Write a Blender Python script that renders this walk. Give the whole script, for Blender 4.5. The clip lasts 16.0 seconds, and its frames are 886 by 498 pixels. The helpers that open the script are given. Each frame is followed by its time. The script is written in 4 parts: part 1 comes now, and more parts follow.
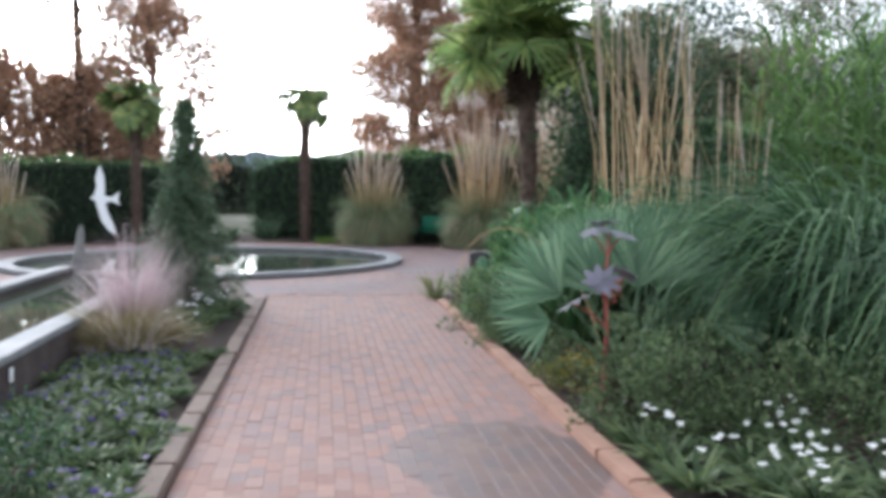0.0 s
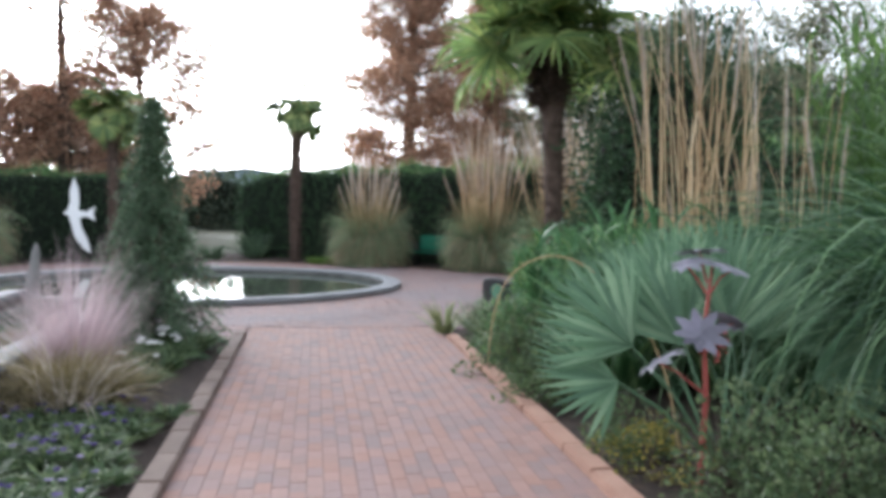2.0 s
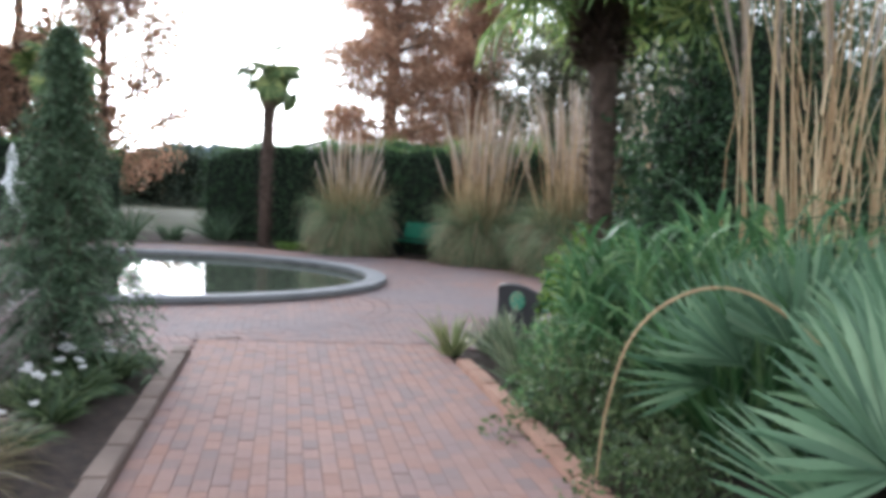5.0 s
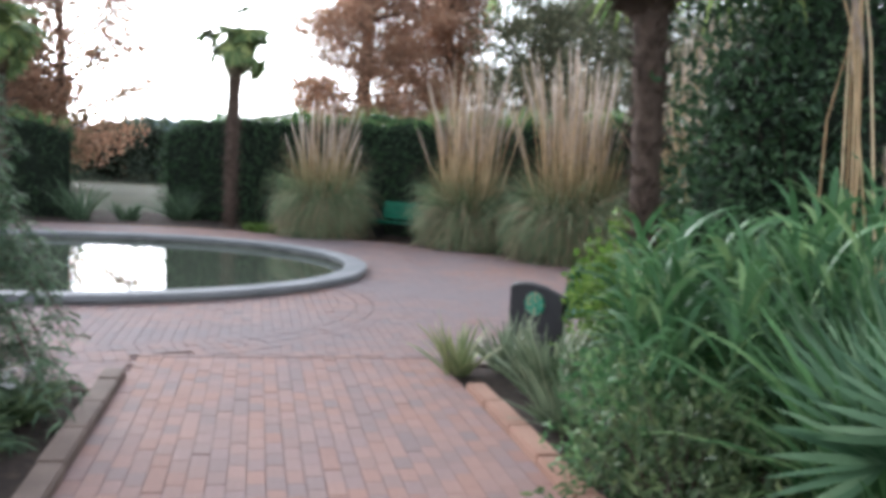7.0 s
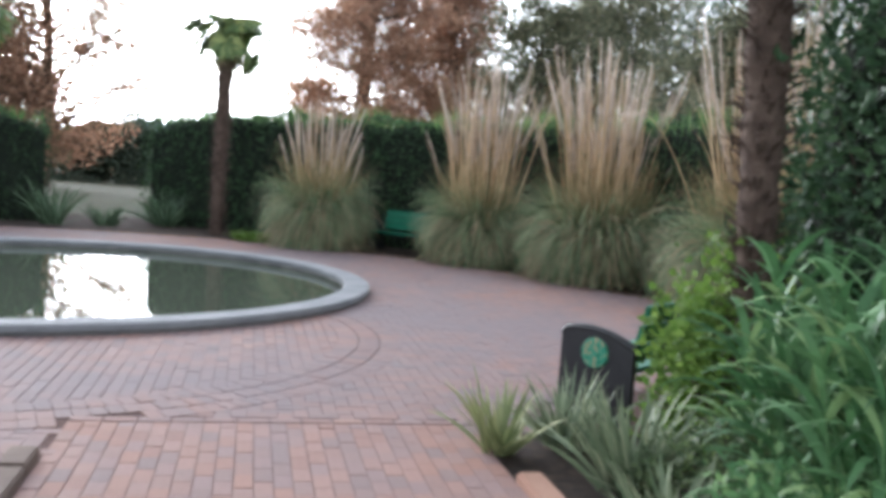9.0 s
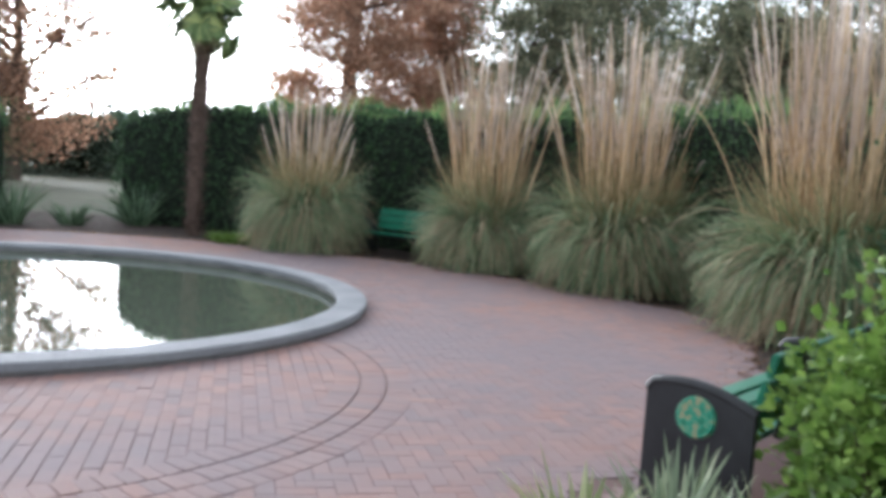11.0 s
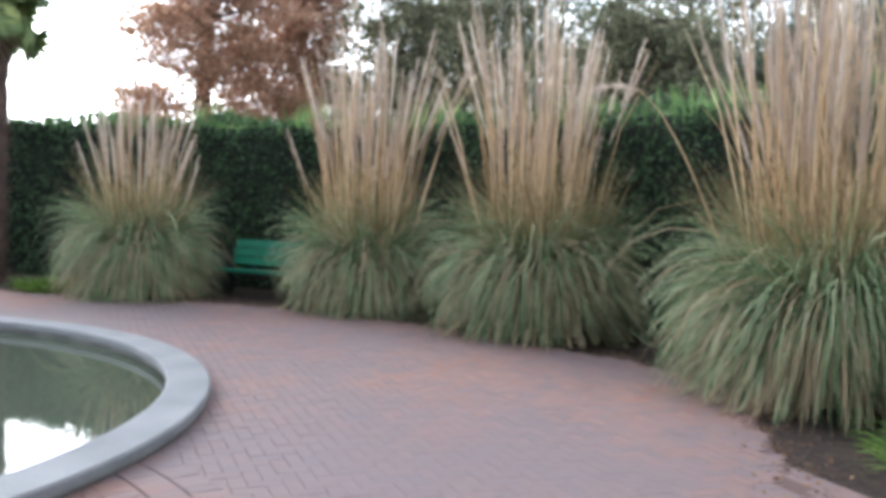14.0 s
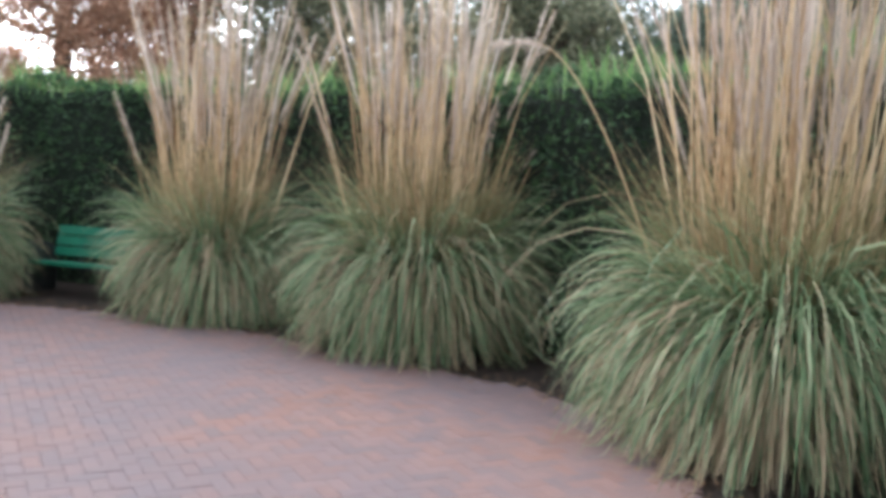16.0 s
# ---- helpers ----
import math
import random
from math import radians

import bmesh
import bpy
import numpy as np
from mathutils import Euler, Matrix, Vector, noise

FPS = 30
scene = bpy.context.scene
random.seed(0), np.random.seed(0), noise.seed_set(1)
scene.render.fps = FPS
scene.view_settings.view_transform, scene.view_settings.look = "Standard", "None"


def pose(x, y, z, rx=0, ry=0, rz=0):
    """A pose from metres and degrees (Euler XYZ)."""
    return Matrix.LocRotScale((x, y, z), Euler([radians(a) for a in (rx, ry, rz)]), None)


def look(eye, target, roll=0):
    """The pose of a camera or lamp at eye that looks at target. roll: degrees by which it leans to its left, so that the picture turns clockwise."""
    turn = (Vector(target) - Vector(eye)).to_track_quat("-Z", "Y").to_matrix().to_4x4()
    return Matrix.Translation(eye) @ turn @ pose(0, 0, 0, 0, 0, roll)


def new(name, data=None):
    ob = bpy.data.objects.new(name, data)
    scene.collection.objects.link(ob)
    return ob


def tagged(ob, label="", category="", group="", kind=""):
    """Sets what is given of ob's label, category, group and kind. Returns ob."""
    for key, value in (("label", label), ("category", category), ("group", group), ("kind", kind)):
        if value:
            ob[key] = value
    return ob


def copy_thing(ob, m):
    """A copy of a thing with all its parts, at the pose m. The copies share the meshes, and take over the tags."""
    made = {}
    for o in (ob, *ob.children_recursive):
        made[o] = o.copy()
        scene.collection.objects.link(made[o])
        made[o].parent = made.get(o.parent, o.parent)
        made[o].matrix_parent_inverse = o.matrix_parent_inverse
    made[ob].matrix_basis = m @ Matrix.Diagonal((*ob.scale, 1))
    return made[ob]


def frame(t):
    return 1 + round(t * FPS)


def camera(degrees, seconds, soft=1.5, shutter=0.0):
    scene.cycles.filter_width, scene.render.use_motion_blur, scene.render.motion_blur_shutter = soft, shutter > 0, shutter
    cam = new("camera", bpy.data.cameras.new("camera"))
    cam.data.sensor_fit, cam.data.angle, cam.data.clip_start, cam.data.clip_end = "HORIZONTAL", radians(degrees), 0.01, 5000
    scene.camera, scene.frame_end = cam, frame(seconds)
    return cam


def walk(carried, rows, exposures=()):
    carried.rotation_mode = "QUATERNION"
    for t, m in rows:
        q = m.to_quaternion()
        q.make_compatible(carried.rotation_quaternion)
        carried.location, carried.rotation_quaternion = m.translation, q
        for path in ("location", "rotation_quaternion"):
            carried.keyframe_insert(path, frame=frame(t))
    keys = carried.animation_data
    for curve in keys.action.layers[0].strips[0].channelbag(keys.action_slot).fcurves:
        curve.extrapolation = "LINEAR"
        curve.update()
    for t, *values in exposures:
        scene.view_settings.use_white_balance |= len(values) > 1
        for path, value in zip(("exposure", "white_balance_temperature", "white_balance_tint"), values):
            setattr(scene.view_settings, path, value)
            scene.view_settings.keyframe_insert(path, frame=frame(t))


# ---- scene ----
cam = camera(52, 16.0, soft=4.6, shutter=0.4)
PATH = [
    (0, (0.000, 0.000, 1.673), (0.261, 1.979, 1.545), 0.13),
    (0.5, (-0.021, 0.446, 1.657), (0.273, 2.420, 1.521), 1.22),
    (1, (-0.030, 0.950, 1.658), (0.233, 2.932, 1.598), -0.25),
    (1.5, (-0.039, 1.440, 1.645), (0.252, 3.416, 1.546), 0.48),
    (2, (-0.010, 1.946, 1.648), (0.271, 3.925, 1.561), 0.69),
    (2.5, (-0.021, 2.405, 1.648), (0.316, 4.371, 1.507), 1.34),
    (3, (-0.038, 2.881, 1.650), (0.335, 4.842, 1.540), 2.40),
    (3.5, (-0.061, 3.363, 1.646), (0.331, 5.321, 1.546), 1.91),
    (4, (-0.018, 3.842, 1.642), (0.349, 5.807, 1.574), 2.37),
    (4.5, (-0.016, 4.325, 1.633), (0.395, 6.280, 1.528), 2.05),
    (5, (0.002, 4.836, 1.636), (0.344, 6.803, 1.517), 2.75),
    (7.5, (0.105, 7.258, 1.664), (0.521, 9.206, 1.487), 3.03),
    (8, (0.177, 7.787, 1.689), (0.580, 9.738, 1.512), 3.92),
    (8.5, (0.193, 8.310, 1.652), (0.645, 10.253, 1.499), 3.60),
    (9, (0.176, 8.714, 1.629), (0.592, 10.664, 1.477), 3.94),
    (11.3, (0.267, 10.842, 1.631), (0.727, 12.781, 1.462), 3.76),
    (11.5, (0.288, 11.052, 1.672), (0.769, 12.982, 1.463), 2.26),
    (12, (0.440, 11.561, 1.633), (0.958, 13.480, 1.409), 2.57),
    (12.5, (0.507, 12.078, 1.624), (1.056, 13.995, 1.475), 3.42),
    (13, (0.631, 12.567, 1.652), (1.272, 14.456, 1.504), 1.81),
    (13.5, (0.762, 13.075, 1.666), (1.459, 14.947, 1.552), 2.81),
    (14, (0.888, 13.556, 1.659), (1.611, 15.417, 1.548), 2.03),
    (14.5, (1.050, 13.998, 1.631), (1.795, 15.851, 1.534), 1.93),
    (15, (1.109, 14.319, 1.677), (1.975, 16.117, 1.549), 2.10),
    (15.5, (1.409, 14.800, 1.637), (2.303, 16.586, 1.519), 4.14),
    (16, (1.887, 15.357, 1.726), (2.832, 17.113, 1.582), 3.17),
]
walk(cam, [(t, look(eye, target, roll)) for t, eye, target, roll in PATH], [(0, 2.15, 5850, 9), (5, 2.15, 5850, 9), (9, 2.25, 5850, 9), (12.5, 2.4, 5850, 9), (14.5, 2.6, 5850, 9), (16, 2.7, 5850, 9)])

# ---------------------------------------------------------------- light
SUN_ELEV, SUN_AZ = radians(13), radians(-22)      # low over the meadow, ahead and to the left
world = bpy.data.worlds.new("dusk_sky")
scene.world = world
world.use_nodes = True
wn, wl = world.node_tree.nodes, world.node_tree.links
sky = wn.new("ShaderNodeTexSky")
sky.sky_type, sky.sun_disc = "NISHITA", False
sky.sun_elevation, sky.sun_rotation = SUN_ELEV, SUN_AZ
sky.air_density, sky.dust_density, sky.ozone_density = 1.0, 3.0, 2.0
soften = wn.new("ShaderNodeHueSaturation")
soften.inputs["Saturation"].default_value = 0.12
wl.new(sky.outputs[0], soften.inputs["Color"])
wl.new(soften.outputs[0], wn["Background"].inputs[0])
wn["Background"].inputs[1].default_value = 0.15
sun = new("sun", bpy.data.lights.new("sun", "SUN"))
sun.data.energy, sun.data.angle, sun.data.color = 0.5, radians(25), (1.0, 0.92, 0.86)
sun.matrix_world = look((math.sin(SUN_AZ) * 50, math.cos(SUN_AZ) * 50, 50 * math.tan(radians(20))), (0, 0, 0))


# ---------------------------------------------------------------- materials
def ramp(nt, fac, stops):
    r = nt.nodes.new("ShaderNodeValToRGB")
    el = r.color_ramp.elements
    while len(el) < len(stops):
        el.new(0.5)
    for e, (p, c) in zip(el, stops):
        e.position, e.color = p, (*c, 1)
    nt.links.new(fac, r.inputs[0])
    return r.outputs[0]


def material(name, stops, rough=0.8, by="noise", scale=3.0, fine=60.0, bump=0.3, depth=0.01, translucent=0.0, metal=0.0, spec=0.4,
             grain=0.25):
    """A surface with colour varied coarsely (noise, per island or per object) and finely, with a fine relief."""
    m = bpy.data.materials.new(name)
    m.use_nodes = True
    nt = m.node_tree
    n, l = nt.nodes, nt.links
    b = n["Principled BSDF"]
    co = n.new("ShaderNodeTexCoord").outputs["Object"]
    big = n.new("ShaderNodeTexNoise")
    big.inputs["Scale"].default_value, big.inputs["Detail"].default_value = scale, 5
    small = n.new("ShaderNodeTexNoise")
    small.inputs["Scale"].default_value, small.inputs["Detail"].default_value = fine, 4
    l.new(co, big.inputs["Vector"]), l.new(co, small.inputs["Vector"])
    fac = big.outputs[0]
    if by == "island":
        geo = n.new("ShaderNodeNewGeometry")
        mix = n.new("ShaderNodeMath")
        mix.operation = "MULTIPLY_ADD"
        l.new(geo.outputs["Random Per Island"], mix.inputs[0])
        mix.inputs[1].default_value = 0.75
        sc = n.new("ShaderNodeMath")
        sc.operation = "MULTIPLY"
        l.new(big.outputs[0], sc.inputs[0])
        sc.inputs[1].default_value = 0.25
        l.new(sc.outputs[0], mix.inputs[2])
        fac = mix.outputs[0]
    if by == "object":
        fac = n.new("ShaderNodeObjectInfo").outputs["Random"]
    col = ramp(nt, fac, stops)
    mul = n.new("ShaderNodeMixRGB")
    mul.blend_type = "OVERLAY"
    mul.inputs[0].default_value = grain
    l.new(col, mul.inputs[1]), l.new(small.outputs[0], mul.inputs[2])
    l.new(mul.outputs[0], b.inputs["Base Color"])
    b.inputs["Roughness"].default_value, b.inputs["Metallic"].default_value = rough, metal
    b.inputs["Specular IOR Level"].default_value = spec
    if bump:
        bp = n.new("ShaderNodeBump")
        bp.inputs["Strength"].default_value, bp.inputs["Distance"].default_value = bump, depth
        l.new(small.outputs[0], bp.inputs["Height"])
        l.new(bp.outputs[0], b.inputs["Normal"])
    if translucent:
        tr = n.new("ShaderNodeBsdfTranslucent")
        l.new(mul.outputs[0], tr.inputs[0])
        ms = n.new("ShaderNodeMixShader")
        ms.inputs[0].default_value = translucent
        out = n["Material Output"]
        l.new(b.outputs[0], ms.inputs[1]), l.new(tr.outputs[0], ms.inputs[2]), l.new(ms.outputs[0], out.inputs[0])
    return m


def leafy(name, dark, mid, light, translucent=0.25, rough=0.55, scale=2.0):
    return material(name, [(0.1, dark), (0.55, mid), (0.95, light)], rough, "island", scale, 40, 0.0, 0.01, translucent, 0, 0.3, 0.15)


M = dict(
    kerb=material("kerb_brick", [(0.2, (0.25, 0.135, 0.095)), (0.8, (0.37, 0.22, 0.16))], 0.9, "noise", 2.5, 50, 0.5),
    kerb_brown=material("brown_kerb_brick", [(0.2, (0.105, 0.075, 0.062)), (0.8, (0.20, 0.145, 0.12))], 0.9, "noise", 2.5, 50, 0.5),
    soil=material("mulch", [(0.25, (0.022, 0.016, 0.013)), (0.55, (0.05, 0.033, 0.025)), (0.85, (0.11, 0.07, 0.05))], 0.95, scale=14, fine=90, bump=1.0, depth=0.03),
    meadow=material("meadow_grass", [(0.3, (0.05, 0.06, 0.034)), (0.7, (0.09, 0.09, 0.052))], 0.95, scale=0.15, fine=6, bump=0.6, depth=0.05),
    stone=material("coping_stone", [(0.25, (0.15, 0.155, 0.168)), (0.75, (0.25, 0.255, 0.268))], 0.8, scale=1.6, fine=45, bump=0.35, depth=0.006),
    stone_dark=material("wet_stone_wall", [(0.25, (0.10, 0.10, 0.10)), (0.75, (0.24, 0.23, 0.22))], 0.75, scale=3, fine=30, bump=0.5, depth=0.01),
    wall_brown=material("dark_brick_wall", [(0.25, (0.035, 0.028, 0.028)), (0.75, (0.10, 0.075, 0.07))], 0.85, scale=4, fine=30, bump=0.6, depth=0.01),
    tan=material("dry_stalk", [(0.0, (0.36, 0.23, 0.125)), (0.5, (0.57, 0.41, 0.24)), (1.0, (0.74, 0.59, 0.39))], 0.85, "object", 2, 40, 0.2, 0.004, 0.1),
    plume=material("faded_plume", [(0.0, (0.42, 0.34, 0.28)), (0.5, (0.56, 0.47, 0.40)), (1.0, (0.68, 0.60, 0.53))], 0.95, "object", 3, 50, 0.0, 0.004, 0.35),
    pampas=leafy("pampas_leaf", (0.05, 0.088, 0.042), (0.2, 0.3, 0.15), (0.52, 0.54, 0.35), 0.32),
    pampas_dry=leafy("pampas_dead_leaf", (0.24, 0.18, 0.11), (0.42, 0.33, 0.21), (0.58, 0.48, 0.33), 0.32),
    hedge=leafy("hedge_leaf", (0.022, 0.046, 0.024), (0.05, 0.098, 0.045), (0.105, 0.19, 0.08), 0.3),
    # Near-black filler: the shade inside dense foliage is put into its colour.
    foliage_shade=material("foliage_shade", [(0.3, (0.006, 0.010, 0.006)), (0.7, (0.014, 0.022, 0.012))], 1.0, scale=3, fine=30, bump=1.0, depth=0.05),
    shoot=leafy("hedge_shoot", (0.09, 0.17, 0.06), (0.15, 0.26, 0.09), (0.24, 0.36, 0.14), 0.45),
    palm=leafy("palm_leaf", (0.07, 0.125, 0.045), (0.17, 0.25, 0.08), (0.36, 0.4, 0.13), 0.5),
    # Palm leaf darkened in colour, so far fans read as backlit against the sky.
    palm_far=leafy("backlit_palm_leaf", (0.05, 0.09, 0.03), (0.12, 0.175, 0.06), (0.28, 0.3, 0.1), 0.12),
    palmetto=leafy("palmetto_leaf", (0.05, 0.105, 0.06), (0.11, 0.195, 0.11), (0.23, 0.335, 0.2), 0.2, 0.5),
    bark=material("palm_fibre", [(0.2, (0.045, 0.028, 0.022)), (0.55, (0.11, 0.075, 0.058)), (0.9, (0.22, 0.16, 0.125))], 0.95, scale=9, fine=60, bump=1.0, depth=0.03),
    wood=material("tree_bark", [(0.25, (0.05, 0.035, 0.028)), (0.75, (0.12, 0.09, 0.07))], 0.95, scale=4, fine=30, bump=0.8, depth=0.03),
    rust=leafy("rust_needles", (0.24, 0.135, 0.09), (0.42, 0.25, 0.165), (0.56, 0.38, 0.27), 0.4, 0.8),
    olive=leafy("woodland_leaf", (0.09, 0.10, 0.065), (0.19, 0.2, 0.125), (0.33, 0.31, 0.2), 0.4, 0.8),
    pine=leafy("pine_needle", (0.05, 0.075, 0.06), (0.105, 0.14, 0.105), (0.19, 0.235, 0.165), 0.35, 0.8),
    conifer=leafy("cedar_needle", (0.045, 0.08, 0.045), (0.1, 0.16, 0.09), (0.18, 0.25, 0.145), 0.2, 0.7),
    bamboo=leafy("bamboo_leaf", (0.06, 0.12, 0.035), (0.12, 0.21, 0.06), (0.2, 0.31, 0.10), 0.35),
    reed=leafy("arching_reed", (0.022, 0.055, 0.026), (0.065, 0.135, 0.06), (0.19, 0.29, 0.14), 0.25),
    ginger=leafy("ginger_leaf", (0.05, 0.125, 0.05), (0.115, 0.23, 0.095), (0.27, 0.39, 0.17), 0.3, 0.5),
    shrub=leafy("low_shrub", (0.04, 0.07, 0.032), (0.092, 0.138, 0.06), (0.19, 0.235, 0.11), 0.3),
    lime=leafy("vine_leaf", (0.08, 0.15, 0.03), (0.15, 0.25, 0.05), (0.25, 0.36, 0.09), 0.35),
    holly=leafy("holly_leaf", (0.018, 0.042, 0.02), (0.044, 0.09, 0.042), (0.1, 0.17, 0.08), 0.2, 0.5),
    muhly=material("pink_haze", [(0.0, (0.38, 0.27, 0.29)), (0.5, (0.52, 0.41, 0.43)), (1.0, (0.64, 0.55, 0.56))], 0.95, "island", 2, 30, 0.0, 0.01, 0.45),
    straw=leafy("straw_grass", (0.17, 0.14, 0.07), (0.28, 0.23, 0.12), (0.42, 0.36, 0.2), 0.3),
    castor=leafy("castor_leaf", (0.075, 0.072, 0.09), (0.135, 0.13, 0.16), (0.23, 0.215, 0.27), 0.15, 0.45),
    red=material("red_stem", [(0.3, (0.22, 0.04, 0.035)), (0.7, (0.34, 0.08, 0.06))], 0.6, fine=30),
    white=material("white_petal", [(0.0, (0.7, 0.7, 0.7)), (1.0, (0.85, 0.85, 0.84))], 0.7, "island", 2, 30, 0, 0.01, 0.3),
    violet=material("violet_petal", [(0.0, (0.035, 0.02, 0.10)), (1.0, (0.10, 0.06, 0.24))], 0.7, "island", 2, 30, 0, 0.01, 0.2),
    yellow=leafy("yellow_petal", (0.10, 0.11, 0.03), (0.2, 0.18, 0.04), (0.42, 0.33, 0.07), 0.3),
    yucca=leafy("yucca_leaf", (0.13, 0.17, 0.07), (0.26, 0.29, 0.13), (0.42, 0.42, 0.22), 0.2, 0.5),
    yucca_grey=leafy("grey_yucca_leaf", (0.11, 0.15, 0.09), (0.21, 0.26, 0.16), (0.38, 0.41, 0.27), 0.2, 0.5),
    bench=material("green_plastic_slat", [(0.3, (0.012, 0.13, 0.075)), (0.7, (0.02, 0.17, 0.10))], 0.45, scale=3, fine=40, bump=0.1, depth=0.003),
    iron=material("black_cast_panel", [(0.3, (0.012, 0.012, 0.014)), (0.7, (0.03, 0.03, 0.034))], 0.5, scale=4, fine=60, bump=0.2, depth=0.003),
    emblem=material("green_emblem", [(0.35, (0.02, 0.16, 0.09)), (0.5, (0.03, 0.26, 0.17)), (0.62, (0.30, 0.27, 0.16))], 0.5, scale=28, fine=60),
    metal=material("white_painted_metal", [(0.2, (0.74, 0.76, 0.78)), (0.8, (0.82, 0.83, 0.84))], 0.35, fine=30, bump=0.05),
    litter=leafy("fallen_leaf", (0.13, 0.07, 0.04), (0.24, 0.135, 0.075), (0.34, 0.22, 0.13), 0.1, 0.8),
    # Aerial haze is mixed into this colour; no air is rendered.
    hill=material("haze_painted_hill", [(0.3, (0.26, 0.32, 0.40)), (0.7, (0.33, 0.38, 0.46))], 1.0, scale=0.02, fine=0.3, bump=0.0),
)


def brick_material(name, by_island, stops=None, worn=0.42, patch=0.55, fresh=0.3):
    """Worn pavers: each brick its own red to mauve, greyed in patches of wear, with a dark damp stain near the path's start."""
    m = material(name, stops or [(0.0, (0.21, 0.105, 0.078)), (0.25, (0.28, 0.145, 0.105)), (0.45, (0.19, 0.128, 0.118)), (0.65, (0.29, 0.16, 0.122)), (0.82, (0.22, 0.14, 0.128)), (1.0, (0.32, 0.178, 0.125))],
                 0.8, "noise" if stops else "island" if by_island else "object", 0.6, 70, 0.4, 0.004, grain=0.3)
    n, l = m.node_tree.nodes, m.node_tree.links
    b = n["Principled BSDF"]
    old = b.inputs["Base Color"].links[0].from_socket
    pos = n.new("ShaderNodeNewGeometry").outputs["Position"]
    wear = n.new("ShaderNodeTexNoise")
    wear.inputs["Scale"].default_value, wear.inputs["Detail"].default_value, wear.inputs["Roughness"].default_value = patch, 6, 0.65
    l.new(pos, wear.inputs["Vector"])
    grey = n.new("ShaderNodeMixRGB")
    l.new(ramp(m.node_tree, wear.outputs[0], [(0.36, (worn * fresh,) * 3), (0.58, (worn,) * 3)]), grey.inputs[0])
    l.new(old, grey.inputs[1])
    grey.inputs[2].default_value = (0.166, 0.136, 0.146, 1)
    far = n.new("ShaderNodeVectorMath")
    far.operation = "DISTANCE"
    sq = n.new("ShaderNodeVectorMath")
    sq.operation = "MULTIPLY"
    sq.inputs[1].default_value = (1.0, 0.8, 1.0)
    l.new(pos, sq.inputs[0])
    l.new(sq.outputs[0], far.inputs[0])
    far.inputs[1].default_value = (1.05, 4.4, 0.0)
    edge = n.new("ShaderNodeMath")
    edge.operation = "MULTIPLY_ADD"
    l.new(wear.outputs[0], edge.inputs[0])
    edge.inputs[1].default_value = 0.9
    l.new(far.outputs["Value"], edge.inputs[2])
    wet = ramp(m.node_tree, edge.outputs[0], [(0.98, (0.38, 0.38, 0.40)), (1.0, (1, 1, 1))])
    sc = n.new("ShaderNodeMath")
    sc.operation = "MULTIPLY"
    l.new(edge.outputs[0], sc.inputs[0])
    sc.inputs[1].default_value = 0.86
    l.new(sc.outputs[0], wet.node.inputs[0])
    damp = n.new("ShaderNodeMixRGB")
    damp.blend_type = "MULTIPLY"
    damp.inputs[0].default_value = 0.9
    l.new(grey.outputs[0], damp.inputs[1]), l.new(wet, damp.inputs[2])
    l.new(damp.outputs[0], b.inputs["Base Color"])
    l.new(ramp(m.node_tree, sc.outputs[0], [(0.98, (0.55, 0.55, 0.55)), (1.0, (0.82, 0.82, 0.82))]), b.inputs["Roughness"])
    return m


M["brick"], M["brick_piece"] = brick_material("paver_brick", True, worn=0.28), brick_material("paver_brick_piece", False, worn=0.28)
M["worn"], M["worn_piece"] = brick_material("worn_paver_brick", True, worn=0.82, patch=0.3, fresh=0.25), brick_material("worn_paver_brick_piece", False, worn=0.82, patch=0.3, fresh=0.25)
M["joint"] = brick_material("joint_sand_damp", False, [(0.3, (0.12, 0.08, 0.068)), (0.7, (0.17, 0.115, 0.1))])
M["joint"].node_tree.nodes["Principled BSDF"].inputs["Specular IOR Level"].default_value = 0.0
water = bpy.data.materials.new("still_water")
water.use_nodes = True
wb = water.node_tree.nodes["Principled BSDF"]
wb.inputs["Base Color"].default_value = (0.075, 0.09, 0.065, 1)
wb.inputs["Roughness"].default_value, wb.inputs["IOR"].default_value = 0.03, 1.33
rip = water.node_tree.nodes.new("ShaderNodeTexNoise")
rip.inputs["Scale"].default_value = 2.2
rbp = water.node_tree.nodes.new("ShaderNodeBump")
rbp.inputs["Strength"].default_value, rbp.inputs["Distance"].default_value = 0.1, 0.02
water.node_tree.links.new(rip.outputs[0], rbp.inputs["Height"])
water.node_tree.links.new(rbp.outputs[0], wb.inputs["Normal"])
M["water"] = water


# ---------------------------------------------------------------- mesh builders
rng = np.random.default_rng(7)


def mesh_of(name, verts, faces, mat, smooth=False):
    me = bpy.data.meshes.new(name)
    verts = np.asarray(verts, dtype=np.float32)
    if isinstance(faces, np.ndarray):
        k = faces.shape[1]
        me.vertices.add(len(verts))
        me.vertices.foreach_set("co", verts.ravel())
        me.loops.add(faces.size)
        me.loops.foreach_set("vertex_index", faces.astype(np.int32).ravel())
        me.polygons.add(len(faces))
        me.polygons.foreach_set("loop_start", np.arange(0, faces.size, k, dtype=np.int32))
        me.update(calc_edges=True)
    else:
        me.from_pydata([tuple(v) for v in verts.tolist()], [], faces)
    me.polygons.foreach_set("use_smooth", [smooth] * len(me.polygons))
    me.materials.append(M[mat])
    return me


